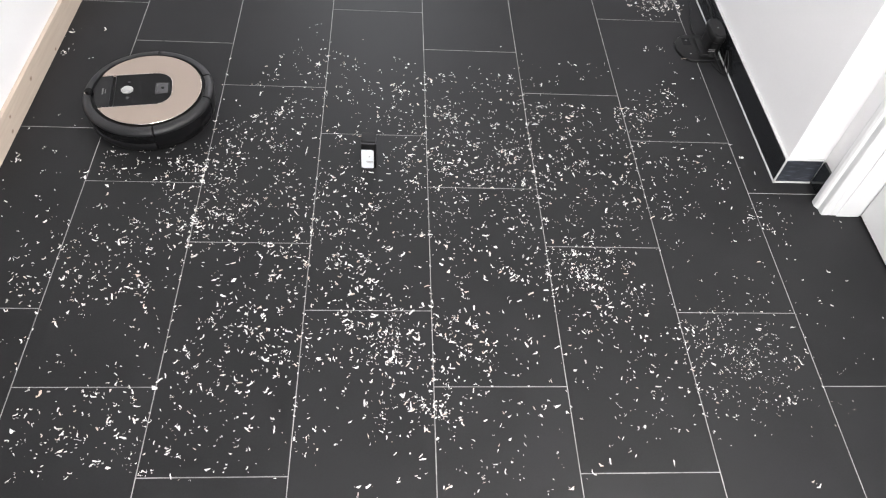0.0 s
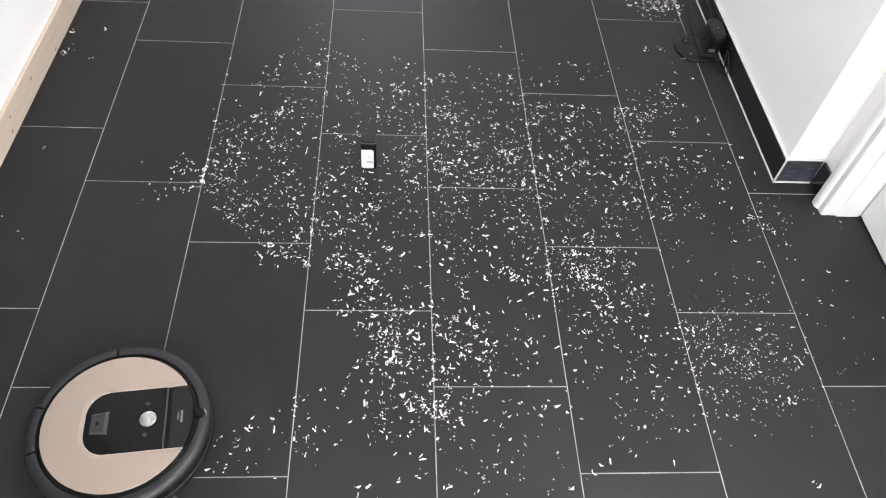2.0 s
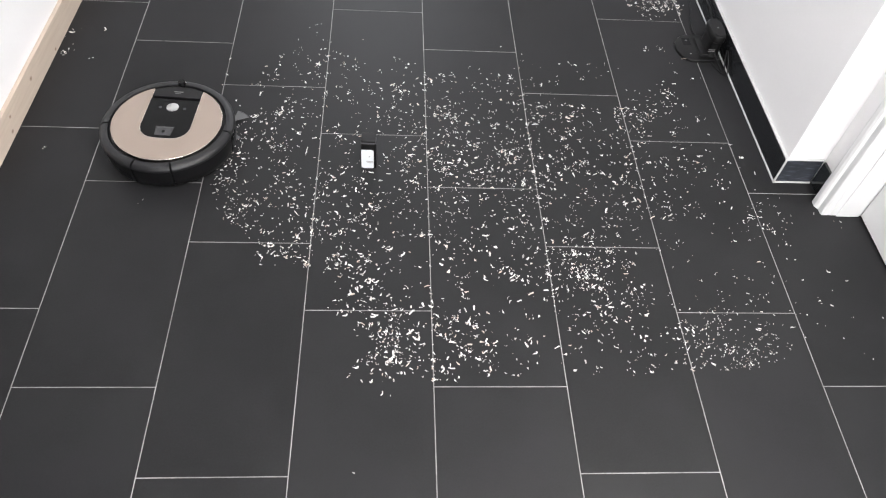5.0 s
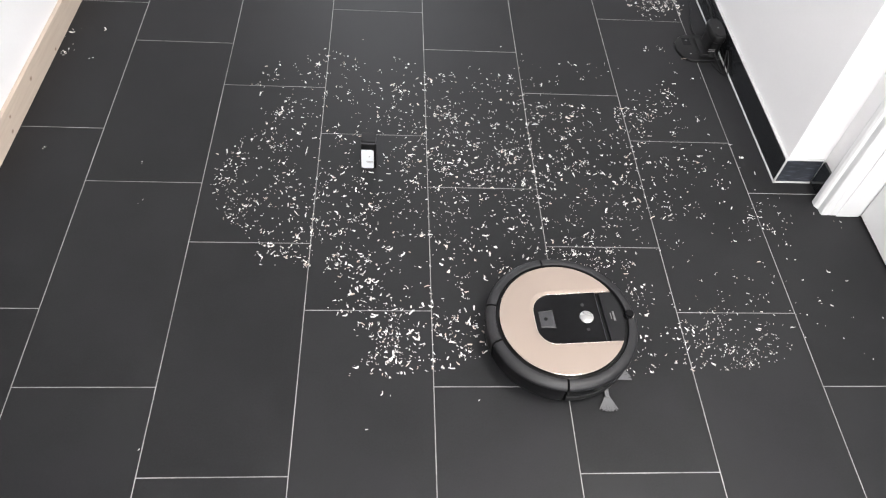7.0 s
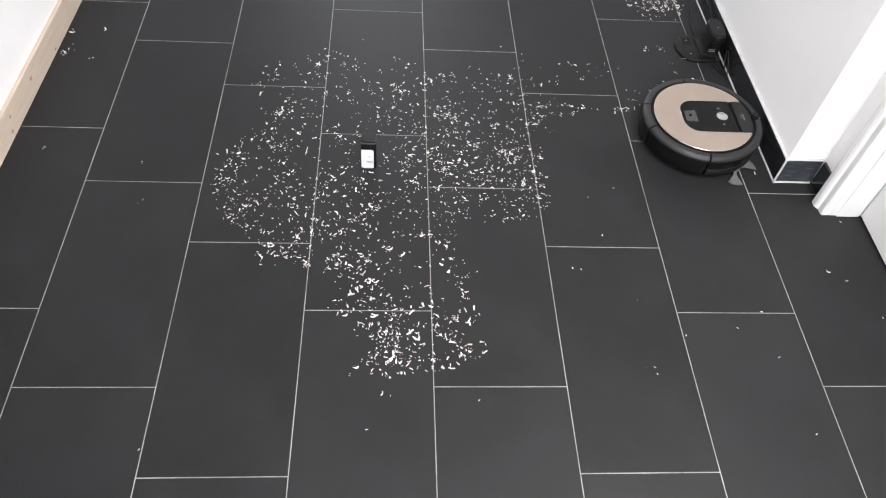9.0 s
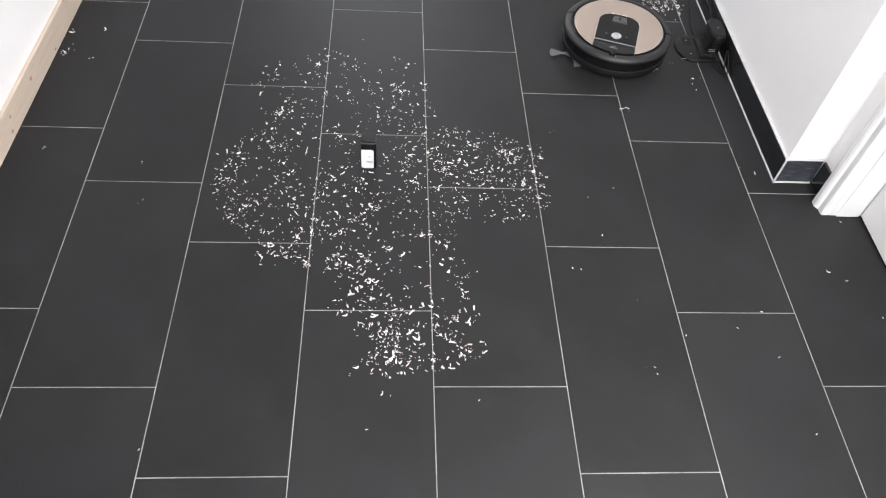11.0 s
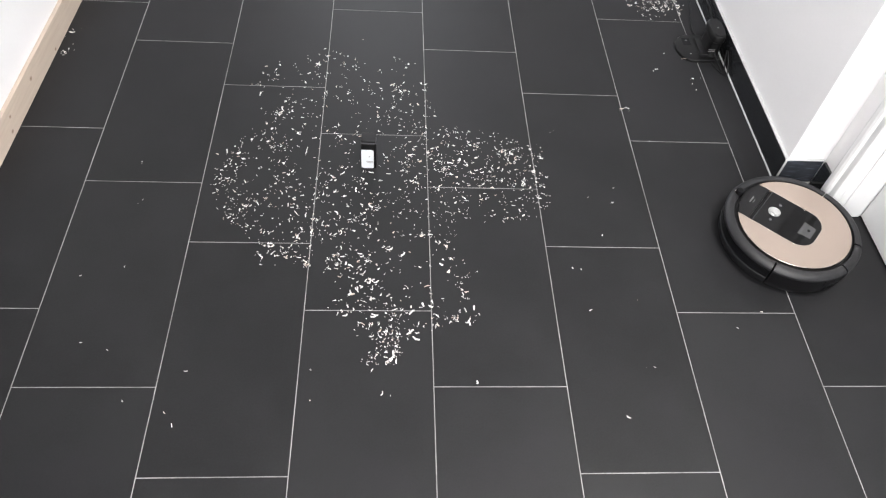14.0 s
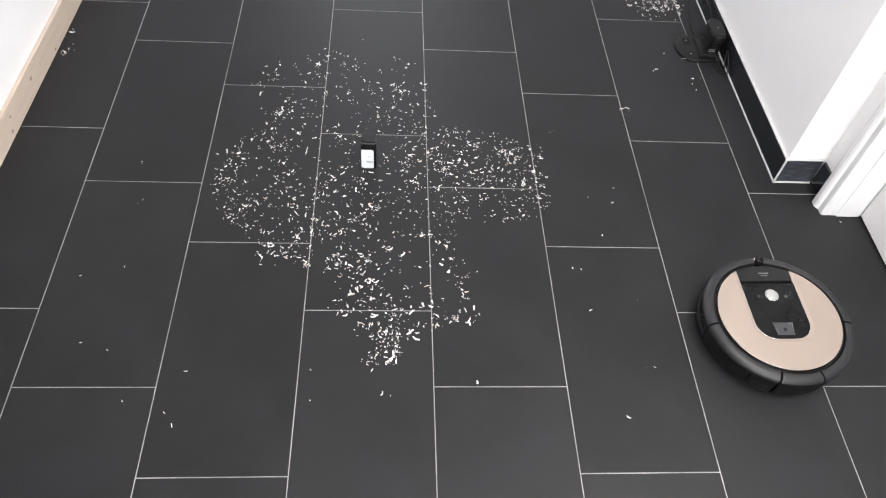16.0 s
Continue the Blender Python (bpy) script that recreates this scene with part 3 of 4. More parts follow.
# ---- the robot's way over the floor ----
ROBOT_ROWS = [
    (0.00, pose(-0.777, 0.670, 0, 0, 0, -172)),
    (0.10, pose(-0.894, 0.651, 0, 0, 0, -178)),
    (0.20, pose(-0.908, 0.632, 0, 0, 0, -105)),
    (0.30, pose(-0.766, 0.511, 0, 0, 0, 13)),
    (0.40, pose(-0.761, 0.460, 0, 0, 0, -117)),
    (0.50, pose(-0.943, 0.380, 0, 0, 0, -175)),
    (0.60, pose(-0.868, 0.297, 0, 0, 0, -47)),
    (0.70, pose(-0.746, 0.240, 0, 0, 0, 36)),
    (0.80, pose(-0.743, 0.225, 0, 0, 0, 20)),
    (0.90, pose(-0.567, 0.172, 0, 0, 0, -10)),
    (1.00, pose(-0.571, 0.104, 0, 0, 0, -110)),
    (1.10, pose(-0.698, 0.095, 0, 0, 0, -176)),
    (1.20, pose(-0.892, 0.079, 0, 0, 0, -179)),
    (1.30, pose(-0.826, -0.032, 0, 0, 0, -43)),
    (1.40, pose(-0.389, -0.028, 0, 0, 0, 8)),
    (1.50, pose(-0.294, -0.033, 0, 0, 0, -78)),
    (1.60, pose(-0.523, -0.173, 0, 0, 0, 172)),
    (1.70, pose(-0.927, -0.174, 0, 0, 0, -168)),
    (1.80, pose(-0.897, -0.168, 0, 0, 0, -130)),
    (1.90, pose(-0.848, -0.281, 0, 0, 0, -112)),
    (2.00, pose(-0.631, -0.321, 0, 0, 0, 6)),
    (2.10, pose(-0.129, -0.303, 0, 0, 0, 4)),
    (2.20, pose(0.455, -0.285, 0, 0, 0, 2)),
    (2.30, pose(0.913, -0.260, 0, 0, 0, 2)),
    (2.40, pose(0.954, -0.260, 0, 0, 0, -113)),
    (2.50, pose(0.900, -0.396, 0, 0, 0, -174)),
    (2.60, pose(0.718, -0.363, 0, 0, 0, 164)),
    (2.70, pose(0.333, -0.394, 0, 0, 0, 171)),
    (2.80, pose(-0.217, -0.371, 0, 0, 0, -177)),
    (2.90, pose(-0.753, -0.357, 0, 0, 0, -173)),
    (3.00, pose(-0.951, -0.364, 0, 0, 0, 110)),
    (3.10, pose(-0.904, -0.074, 0, 0, 0, 97)),
    (3.20, pose(-0.917, 0.318, 0, 0, 0, 98)),
    (3.30, pose(-0.917, 0.318, 0, 0, 0, -49)),
    (3.40, pose(-0.586, 0.158, 0, 0, 0, 9)),
    (3.50, pose(-0.546, 0.169, 0, 0, 0, -98)),
    (3.60, pose(-0.539, 0.159, 0, 0, 0, -47)),
    (3.70, pose(-0.593, 0.051, 0, 0, 0, -114)),
    (3.80, pose(-0.612, -0.006, 0, 0, 0, -9)),
    (3.90, pose(-0.428, 0.002, 0, 0, 0, 11)),
    (4.00, pose(-0.336, 0.007, 0, 0, 0, -80)),
    (4.10, pose(-0.303, -0.303, 0, 0, 0, -98)),
    (4.20, pose(-0.603, -0.257, 0, 0, 0, 174)),
    (4.40, pose(-0.885, -0.136, 0, 0, 0, 139)),
    (4.60, pose(-0.939, 0.172, 0, 0, 0, 103)),
    (4.80, pose(-0.762, 0.385, 0, 0, 0, 71)),
    (5.00, pose(-0.701, 0.540, 0, 0, 0, 86)),
    (5.20, pose(-0.650, 0.943, 0, 0, 0, 67)),
    (5.40, pose(-0.431, 1.226, 0, 0, 0, 28)),
    (5.60, pose(-0.272, 1.318, 0, 0, 0, 112)),
    (5.80, pose(-0.588, 1.138, 0, 0, 0, -157)),
    (6.00, pose(-0.774, 0.817, 0, 0, 0, -97)),
    (6.20, pose(-0.799, 0.501, 0, 0, 0, -77)),
    (6.30, pose(-0.800, 0.376, 0, 0, 0, -69)),
    (6.40, pose(-0.764, 0.269, 0, 0, 0, -74)),
    (6.50, pose(-0.621, -0.217, 0, 0, 0, -64)),
    (6.60, pose(-0.389, -0.262, 0, 0, 0, -12)),
    (6.70, pose(-0.022, -0.304, 0, 0, 0, 2)),
    (6.80, pose(0.280, -0.171, 0, 0, 0, 45)),
    (6.90, pose(0.272, -0.078, 0, 0, 0, 85)),
    (7.00, pose(0.291, -0.075, 0, 0, 0, 4)),
    (7.10, pose(0.850, -0.068, 0, 0, 0, 0)),
    (7.20, pose(0.948, -0.074, 0, 0, 0, 29)),
    (7.30, pose(0.873, 0.049, 0, 0, 0, 137)),
    (7.40, pose(0.366, 0.050, 0, 0, 0, 172)),
    (7.50, pose(0.225, 0.059, 0, 0, 0, 98)),
    (7.60, pose(0.217, 0.041, 0, 0, 0, 30)),
    (7.70, pose(0.264, 0.029, 0, 0, 0, 1)),
    (7.80, pose(0.485, 0.092, 0, 0, 0, 73)),
    (7.90, pose(0.431, 0.274, 0, 0, 0, 100)),
    (8.00, pose(0.453, 0.283, 0, 0, 0, 4)),
    (8.10, pose(0.904, 0.285, 0, 0, 0, 1)),
    (8.20, pose(0.869, 0.292, 0, 0, 0, -5)),
    (8.30, pose(0.807, 0.300, 0, 0, 0, 148)),
    (8.40, pose(0.649, 0.327, 0, 0, 0, 135)),
    (8.50, pose(0.665, 0.337, 0, 0, 0, 4)),
    (8.60, pose(0.782, 0.338, 0, 0, 0, 17)),
    (8.70, pose(0.718, 0.455, 0, 0, 0, 134)),
    (8.80, pose(0.412, 0.463, 0, 0, 0, 150)),
    (8.90, pose(0.470, 0.583, 0, 0, 0, 33)),
    (9.00, pose(0.801, 0.620, 0, 0, 0, 0)),
    (9.10, pose(0.768, 0.604, 0, 0, 0, 86)),
    (9.20, pose(0.686, 0.659, 0, 0, 0, 125)),
    (9.40, pose(0.528, 0.850, 0, 0, 0, 148)),
    (9.60, pose(0.315, 0.896, 0, 0, 0, 178)),
    (9.80, pose(0.180, 0.820, 0, 0, 0, -116)),
    (10.00, pose(0.275, 0.722, 0, 0, 0, -44)),
    (10.20, pose(0.368, 0.656, 0, 0, 0, -14)),
    (10.40, pose(0.510, 0.662, 0, 0, 0, 10)),
    (10.60, pose(0.616, 0.790, 0, 0, 0, 70)),
    (10.80, pose(0.616, 1.015, 0, 0, 0, 139)),
    (11.00, pose(0.628, 1.040, 0, 0, 0, -108)),
    (11.20, pose(0.589, 0.831, 0, 0, 0, -98)),
    (11.30, pose(0.578, 0.735, 0, 0, 0, -98)),
    (11.40, pose(0.671, 0.535, 0, 0, 0, -26)),
    (11.50, pose(0.806, 0.515, 0, 0, 0, -47)),
    (11.60, pose(0.807, 0.356, 0, 0, 0, -64)),
    (11.70, pose(0.927, -0.055, 0, 0, 0, -74)),
    (11.80, pose(0.927, -0.238, 0, 0, 0, -165)),
    (11.90, pose(0.621, -0.221, 0, 0, 0, 161)),
    (12.00, pose(0.100, -0.240, 0, 0, 0, -156)),
    (12.05, pose(-0.097, -0.315, 0, 0, 0, -178)),
    (12.10, pose(-0.292, -0.273, 0, 0, 0, 140)),
    (12.20, pose(-0.683, -0.184, 0, 0, 0, 161)),
    (12.30, pose(-0.742, 0.197, 0, 0, 0, 103)),
    (12.40, pose(-0.855, 0.751, 0, 0, 0, 107)),
    (12.50, pose(-0.656, 1.210, 0, 0, 0, 63)),
    (12.60, pose(-0.667, 1.235, 0, 0, 0, 108)),
    (12.70, pose(-0.751, 1.256, 0, 0, 0, -176)),
    (12.80, pose(-0.894, 1.245, 0, 0, 0, -98)),
    (12.90, pose(-0.908, 0.985, 0, 0, 0, -80)),
    (13.00, pose(-0.921, 0.452, 0, 0, 0, -101)),
    (13.10, pose(-0.899, -0.091, 0, 0, 0, -95)),
    (13.20, pose(-0.916, -0.347, 0, 0, 0, -51)),
    (13.30, pose(-0.685, -0.358, 0, 0, 0, -6)),
    (13.40, pose(-0.181, -0.380, 0, 0, 0, -2)),
    (13.50, pose(0.389, -0.395, 0, 0, 0, -4)),
    (13.60, pose(0.893, -0.359, 0, 0, 0, -8)),
    (13.70, pose(0.996, -0.308, 0, 0, 0, 37)),
    (13.80, pose(0.954, -0.222, 0, 0, 0, 80)),
    (13.90, pose(0.984, 0.113, 0, 0, 0, 82)),
    (14.00, pose(0.938, 0.218, 0, 0, 0, 138)),
    (14.05, pose(0.800, 0.385, 0, 0, 0, 115)),
    (14.10, pose(0.797, 0.586, 0, 0, 0, 101)),
    (14.20, pose(0.709, 0.611, 0, 0, 0, 137)),
    (14.30, pose(0.611, 0.727, 0, 0, 0, 107)),
    (14.40, pose(0.546, 0.829, 0, 0, 0, 106)),
    (14.50, pose(0.539, 0.901, 0, 0, 0, 91)),
    (14.60, pose(0.518, 0.963, 0, 0, 0, 113)),
    (14.70, pose(0.520, 1.022, 0, 0, 0, 97)),
    (14.80, pose(0.509, 1.362, 0, 0, 0, 89)),
    (14.90, pose(0.525, 1.307, 0, 0, 0, -143)),
    (15.00, pose(0.575, 1.269, 0, 0, 0, -93)),
    (15.10, pose(0.596, 1.075, 0, 0, 0, -26)),
    (15.20, pose(0.581, 1.065, 0, 0, 0, -33)),
    (15.30, pose(0.471, 0.900, 0, 0, 0, -52)),
    (15.40, pose(0.555, 0.854, 0, 0, 0, -40)),
    (15.50, pose(0.621, 0.757, 0, 0, 0, -59)),
    (15.60, pose(0.657, 0.678, 0, 0, 0, -75)),
    (15.70, pose(0.674, 0.144, 0, 0, 0, -85)),
    (15.80, pose(0.673, -0.362, 0, 0, 0, -81)),
    (15.90, pose(0.692, -0.362, 0, 0, 0, 20)),
    (16.00, pose(0.806, -0.063, 0, 0, 0, 91)),
]


def robot_way():
    """One pose for every film frame: straight between the rows, turning the short way."""
    way, last = [], frame(16.0) - frame(0.0)
    i = 0
    for k in range(last + 1):
        t = k / FPS
        while i < len(ROBOT_ROWS) - 2 and t > ROBOT_ROWS[i + 1][0]:
            i += 1
        (t0, m0), (t1, m1) = ROBOT_ROWS[i], ROBOT_ROWS[i + 1]
        f = min(1.0, max(0.0, (t - t0) / (t1 - t0)))
        p = m0.translation.lerp(m1.translation, f)
        q = m0.to_quaternion().slerp(m1.to_quaternion(), f)
        way.append(Matrix.LocRotScale(p, q, None))
    return way


WAY = robot_way()

# ---- wood shavings: fields of (x, y, spread x, spread y, how many) ----
SCATTER_A = [
    (0.14, 0.63, 0.177, 0.138, 246), (-0.16, 0.74, 0.144, 0.118, 105), (-0.46, 0.53, 0.125, 0.115, 245), (-0.60, 0.31, 0.086, 0.089, 95),
    (-0.56, 0.52, 0.018, 0.031, 13), (-0.57, 0.41, 0.015, 0.033, 16), (-0.52, 0.31, 0.017, 0.027, 14), (-0.47, 0.23, 0.020, 0.019, 13),
    (-0.41, 0.17, 0.019, 0.014, 10), (-0.44, 0.08, 0.149, 0.158, 305), (-0.84, 0.12, 0.086, 0.078, 147), (-0.07, -0.14, 0.101, 0.102, 190),
    (0.39, 0.09, 0.080, 0.080, 184), (0.47, 0.44, 0.139, 0.159, 235), (0.69, 0.73, 0.072, 0.058, 61),
    (0.76, 0.49, 0.102, 0.093, 85), (0.15, -0.12, 0.119, 0.108, 120), (-0.75, -0.30, 0.085, 0.051, 85), (-0.50, -0.29, 0.141, 0.065, 175),
]
SCATTER_B = [
    (0.51, -0.14, 0.095, 0.092, 118), (0.91, 0.28, 0.056, 0.045, 30), (-0.16, 0.17, 0.135, 0.131, 105), (0.06, -0.35, 0.230, 0.057, 85),
    (0.83, 1.30, 0.055, 0.035, 140), (-0.09, 0.38, 0.107, 0.084, 123), (-0.34, 0.92, 0.053, 0.100, 24), (0.77, 1.05, 0.028, 0.015, 7),
    (0.84, 0.91, 0.027, 0.046, 8), (-0.76, 0.47, 0.082, 0.054, 73), (-1.05, 0.44, 0.072, 0.128, 36), (-0.77, -0.14, 0.097, 0.087, 36),
    (0.99, 0.06, 0.121, 0.166, 36), (0.12, 0.85, 0.125, 0.038, 24), (0.38, 0.64, 0.103, 0.126, 70), (-0.29, 0.30, 0.073, 0.100, 85),
    (0.01, 0.51, 0.080, 0.115, 110), (-0.80, 0.27, 0.125, 0.116, 73), (-1.06, 1.00, 0.068, 0.057, 8), (0.45, 0.93, 0.093, 0.035, 13),
]
SCATTER_C = [
    (-0.15, 0.08, 0.055, 0.070, 75), (-0.11, -0.11, 0.035, 0.070, 58), (0.08, -0.09, 0.066, 0.062, 35), (0.18, 0.52, 0.114, 0.093, 70),
    (-0.55, 0.41, 0.022, 0.070, 30), (0.39, 0.09, 0.073, 0.080, 52), (0.58, 0.38, 0.073, 0.097, 52), (0.36, 0.25, 0.092, 0.079, 25),
    (0.21, 0.45, 0.080, 0.085, 60), (-0.31, 0.16, 0.070, 0.018, 22),
    (-0.42, -0.09, 0.075, 0.050, 105), (0.25, 0.41, 0.060, 0.075, 80), (0.76, 0.83, 0.020, 0.030, 14), (0.66, 0.71, 0.040, 0.022, 18), (-0.60, 0.27, 0.050, 0.040, 45), (0.12, 0.21, 0.090, 0.060, 80), (-0.38, 0.86, 0.100, 0.055, 38),
    (-0.31, 0.92, 0.045, 0.040, 14),
]
FINE = [(0.73, -0.13, 0.075, 0.075, 250), (0.78, -0.10, 0.120, 0.120, 60), (0.30, 0.35, 0.250, 0.200, 50)]
CLUMPS = [
    (0.21, 0.10, 0.019, 0.010, 16), (-0.42, 0.69, 0.018, 0.012, 22), (0.01, -0.26, 0.015, 0.016, 30), (0.40, 0.12, 0.021, 0.016, 24),
    (-0.10, -0.12, 0.018, 0.021, 18), (-0.61, 0.47, 0.018, 0.017, 22), (-0.61, 0.25, 0.020, 0.019, 22), (-0.15, 0.32, 0.012, 0.008, 9),
    (0.23, 0.54, 0.013, 0.011, 12), (0.07, 0.68, 0.020, 0.022, 22), (-0.29, 0.27, 0.012, 0.013, 8), (-0.04, -0.24, 0.015, 0.011, 16),
    (0.90, 0.29, 0.016, 0.014, 8), (0.82, -0.24, 0.011, 0.010, 8), (-0.69, 0.05, 0.010, 0.010, 8), (-0.11, -0.06, 0.016, 0.015, 16),
    (-0.68, 0.49, 0.021, 0.017, 13), (-1.11, 0.92, 0.007, 0.008, 7), (0.05, 0.47, 0.016, 0.015, 13), (0.44, 0.50, 0.017, 0.016, 13),
]


def chip_mesh(rng, x, y, size):
    """One shaving: a bent, twisted strip or an uneven flake, lying on the tiles."""
    kind = rng.random()
    turn = Euler((rng.gauss(0, 0.22), rng.gauss(0, 0.22), rng.uniform(0, 6.283))).to_matrix()
    pts, faces = [], []
    th = 0.00045
    if kind < 0.62:
        # a strip with kinks and torn edges
        n, length, wide = rng.choice((2, 3, 3)), size * rng.uniform(0.8, 1.9), size * rng.uniform(0.28, 0.52)
        bend, curl = rng.gauss(0, 0.9), rng.gauss(0, 0.6)
        px, py, a = 0.0, 0.0, -bend / 2
        for i in range(n + 1):
            wl, wr = wide * rng.uniform(0.3, 1.2) / 2, wide * rng.uniform(0.3, 1.2) / 2
            skew = wide * rng.uniform(-0.5, 0.5)
            lift = abs(curl) * size * 0.8 * ((i / n - 0.5) ** 2) * 2
            nx, ny = -math.sin(a), math.cos(a)
            for w, z in ((-wl, -th), (wr, -th), (wr, th), (-wl, th)):
                k = skew * w / wide
                pts.append((px + w * nx + k * ny - length / 2, py + w * ny - k * nx, lift + z))
            px, py, a = px + length / n * math.cos(a), py + length / n * math.sin(a), a + bend / n + rng.gauss(0, 0.35)
        for i in range(n):
            o = 4 * i
            faces += [(o + j, o + (j + 1) % 4, o + 4 + (j + 1) % 4, o + 4 + j) for j in range(4)]
        faces += [(3, 2, 1, 0), (4 * n, 4 * n + 1, 4 * n + 2, 4 * n + 3)]
    else:
        n = rng.randint(4, 6)
        ang = sorted(rng.uniform(0, 6.283) for _ in range(n))
        r = [size * rng.uniform(0.2, 0.95) for _ in range(n)]
        for z in (-th, th):
            pts += [(q * math.cos(b), 0.62 * q * math.sin(b), z + 0.15 * q * math.cos(2 * b)) for q, b in zip(r, ang)]
        faces = [tuple(range(n))[::-1], tuple(range(n, 2 * n))] + [(i, (i + 1) % n, n + (i + 1) % n, n + i) for i in range(n)]
    pts = [turn @ Vector(p) for p in pts]
    low = min(p.z for p in pts)
    lift = 0.0004 - low
    return [(p.x + x, p.y + y, p.z + lift) for p in pts], faces


def scatter():
    rng = random.Random(11)
    spots = []
    for fields, big, flat in ((SCATTER_A, 0.0046, True), (SCATTER_B, 0.0046, True), (SCATTER_C, 0.0044, True), (FINE, 0.0028, True), (CLUMPS, 0.0047, False)):
        for cx, cy, sx, sy, n in fields:
            for _ in range(round(1.05 * n)):
                if flat and rng.random() < 0.55:
                    a, q = rng.uniform(0, 6.283), 1.95 * math.sqrt(rng.random())
                    x, y = cx + sx * q * math.cos(a), cy + sy * q * math.sin(a)
                else:
                    x, y = rng.gauss(cx, sx), rng.gauss(cy, sy)
                if x < X_LEFT + 0.012 or (x > X_RIGHT - 0.01 and y > Y_CORNER - 0.01) or x > 1.15:
                    continue
                if abs(x + 0.162) < 0.026 and 0.46 < y < 0.51:
                    continue
                # joints catch what slides along the tiles
                c = round(x / 0.302) * 0.302
                if abs(x - c) < 0.02 and rng.random() < 0.3:
                    x = c + rng.gauss(0, 0.0025)
                s = big * min(2.0, max(0.35, rng.lognormvariate(-0.12, 0.45)))
                if y < 0.2 and x < 0.3:
                    s *= 1.2  # the coarser handful
                spots.append((x, y, s, rng.random()))
                # crumbs and dust round each shaving
                for _ in range(rng.choice((0, 0, 0, 1, 1))):
                    spots.append((x + rng.gauss(0, 0.012), y + rng.gauss(0, 0.012), rng.uniform(0.0011, 0.0024), spots[-1][3]))
                # shavings cling together in twos and threes
                while rng.random() < 0.28:
                    spots.append((x + rng.gauss(0, 0.005), y + rng.gauss(0, 0.005), s * rng.uniform(0.4, 1.0), spots[-1][3]))
    return spots


# shavings that the robot drops again: (seconds, x, y, size)
STRAYS = [
    (2.3, -0.633, -0.287, 0.0045), (2.3, -0.376, -0.291, 0.005), (2.3, -0.305, -0.318, 0.004), (2.9, -0.169, -0.395, 0.004), (2.3, -0.222, -0.189, 0.0045),
    (6.6, -0.608, -0.344, 0.006), (6.8, -0.147, -0.301, 0.005), (6.8, 0.100, -0.235, 0.0035), (7.2, 0.415, -0.083, 0.005), (7.4, 0.745, -0.045, 0.005),
    (7.4, 0.823, -0.124, 0.0045), (7.4, 0.610, -0.066, 0.004), (7.4, 0.518, -0.169, 0.004), (7.2, 0.846, -0.318, 0.0035),
]
LATE_STRAYS = [
    (12.0, 0.389, 0.003, 0.006), (8.1, 0.384, 0.127, 0.0045), (9.0, 0.460, 0.238, 0.0045), (9.0, 0.440, 0.374, 0.0045),
    (13.5, 0.102, -0.192, 0.007), (13.6, 0.429, -0.277, 0.0075), (13.4, -0.275, -0.160, 0.0045), (13.4, -0.271, -0.233, 0.0045), (13.3, -0.547, -0.162, 0.0045),
    (13.3, -0.574, -0.261, 0.005), (13.3, -0.554, -0.291, 0.005), (13.3, -0.666, -0.234, 0.0055), (13.2, -0.790, -0.091, 0.005), (13.1, -0.838, 0.092, 0.004),
    (13.1, -0.741, 0.120, 0.0035), (12.2, -0.727, -0.110, 0.0035),
    (11.0, 0.757, 0.935, 0.007), (11.0, 0.745, 0.930, 0.005), (11.0, 0.800, 1.020, 0.004), (11.0, 0.860, 0.870, 0.0055), (11.0, 0.865, 0.840, 0.004), (11.6, 0.505, 0.355, 0.005),
]
# heaps that the brush throws aside: (seconds, x, y, spread x, spread y, how many)
HEAPS = [(1.35, -0.655, 0.45, 0.030, 0.030, 30), (1.35, -0.70, 0.365, 0.026, 0.014, 12)]
# outline of the patch that the robot never cleans
KEPT = [
    (-0.50, 0.91), (-0.35, 0.97), (-0.28, 0.88), (-0.20, 0.86), (-0.13, 0.80), (0.01, 0.83), (0.03, 0.65), (0.16, 0.63), (0.25, 0.60), (0.31, 0.56),
    (0.38, 0.65), (0.33, 0.48), (0.33, 0.30), (0.21, 0.28), (0.11, 0.27), (0.06, 0.19), (0.13, 0.11), (0.09, 0.05), (0.13, -0.03), (0.01, -0.05),
    (-0.05, -0.09), (-0.09, -0.14), (-0.12, -0.16), (-0.17, -0.14), (-0.14, -0.09), (-0.19, -0.06), (-0.17, -0.02), (-0.25, 0.0), (-0.22, 0.05), (-0.25, 0.10),
    (-0.31, 0.13), (-0.47, 0.13), (-0.44, 0.20), (-0.52, 0.28), (-0.58, 0.40), (-0.56, 0.51), (-0.51, 0.59), (-0.45, 0.65), (-0.49, 0.71), (-0.56, 0.75),
]


def inside(x, y):
    """Whether a place lies in the patch that stays."""
    odd = False
    for (x0, y0), (x1, y1) in zip(KEPT, KEPT[1:] + KEPT[:1]):
        if (y0 > y) != (y1 > y) and x < x0 + (y - y0) / (y1 - y0) * (x1 - x0):
            odd = not odd
    return odd


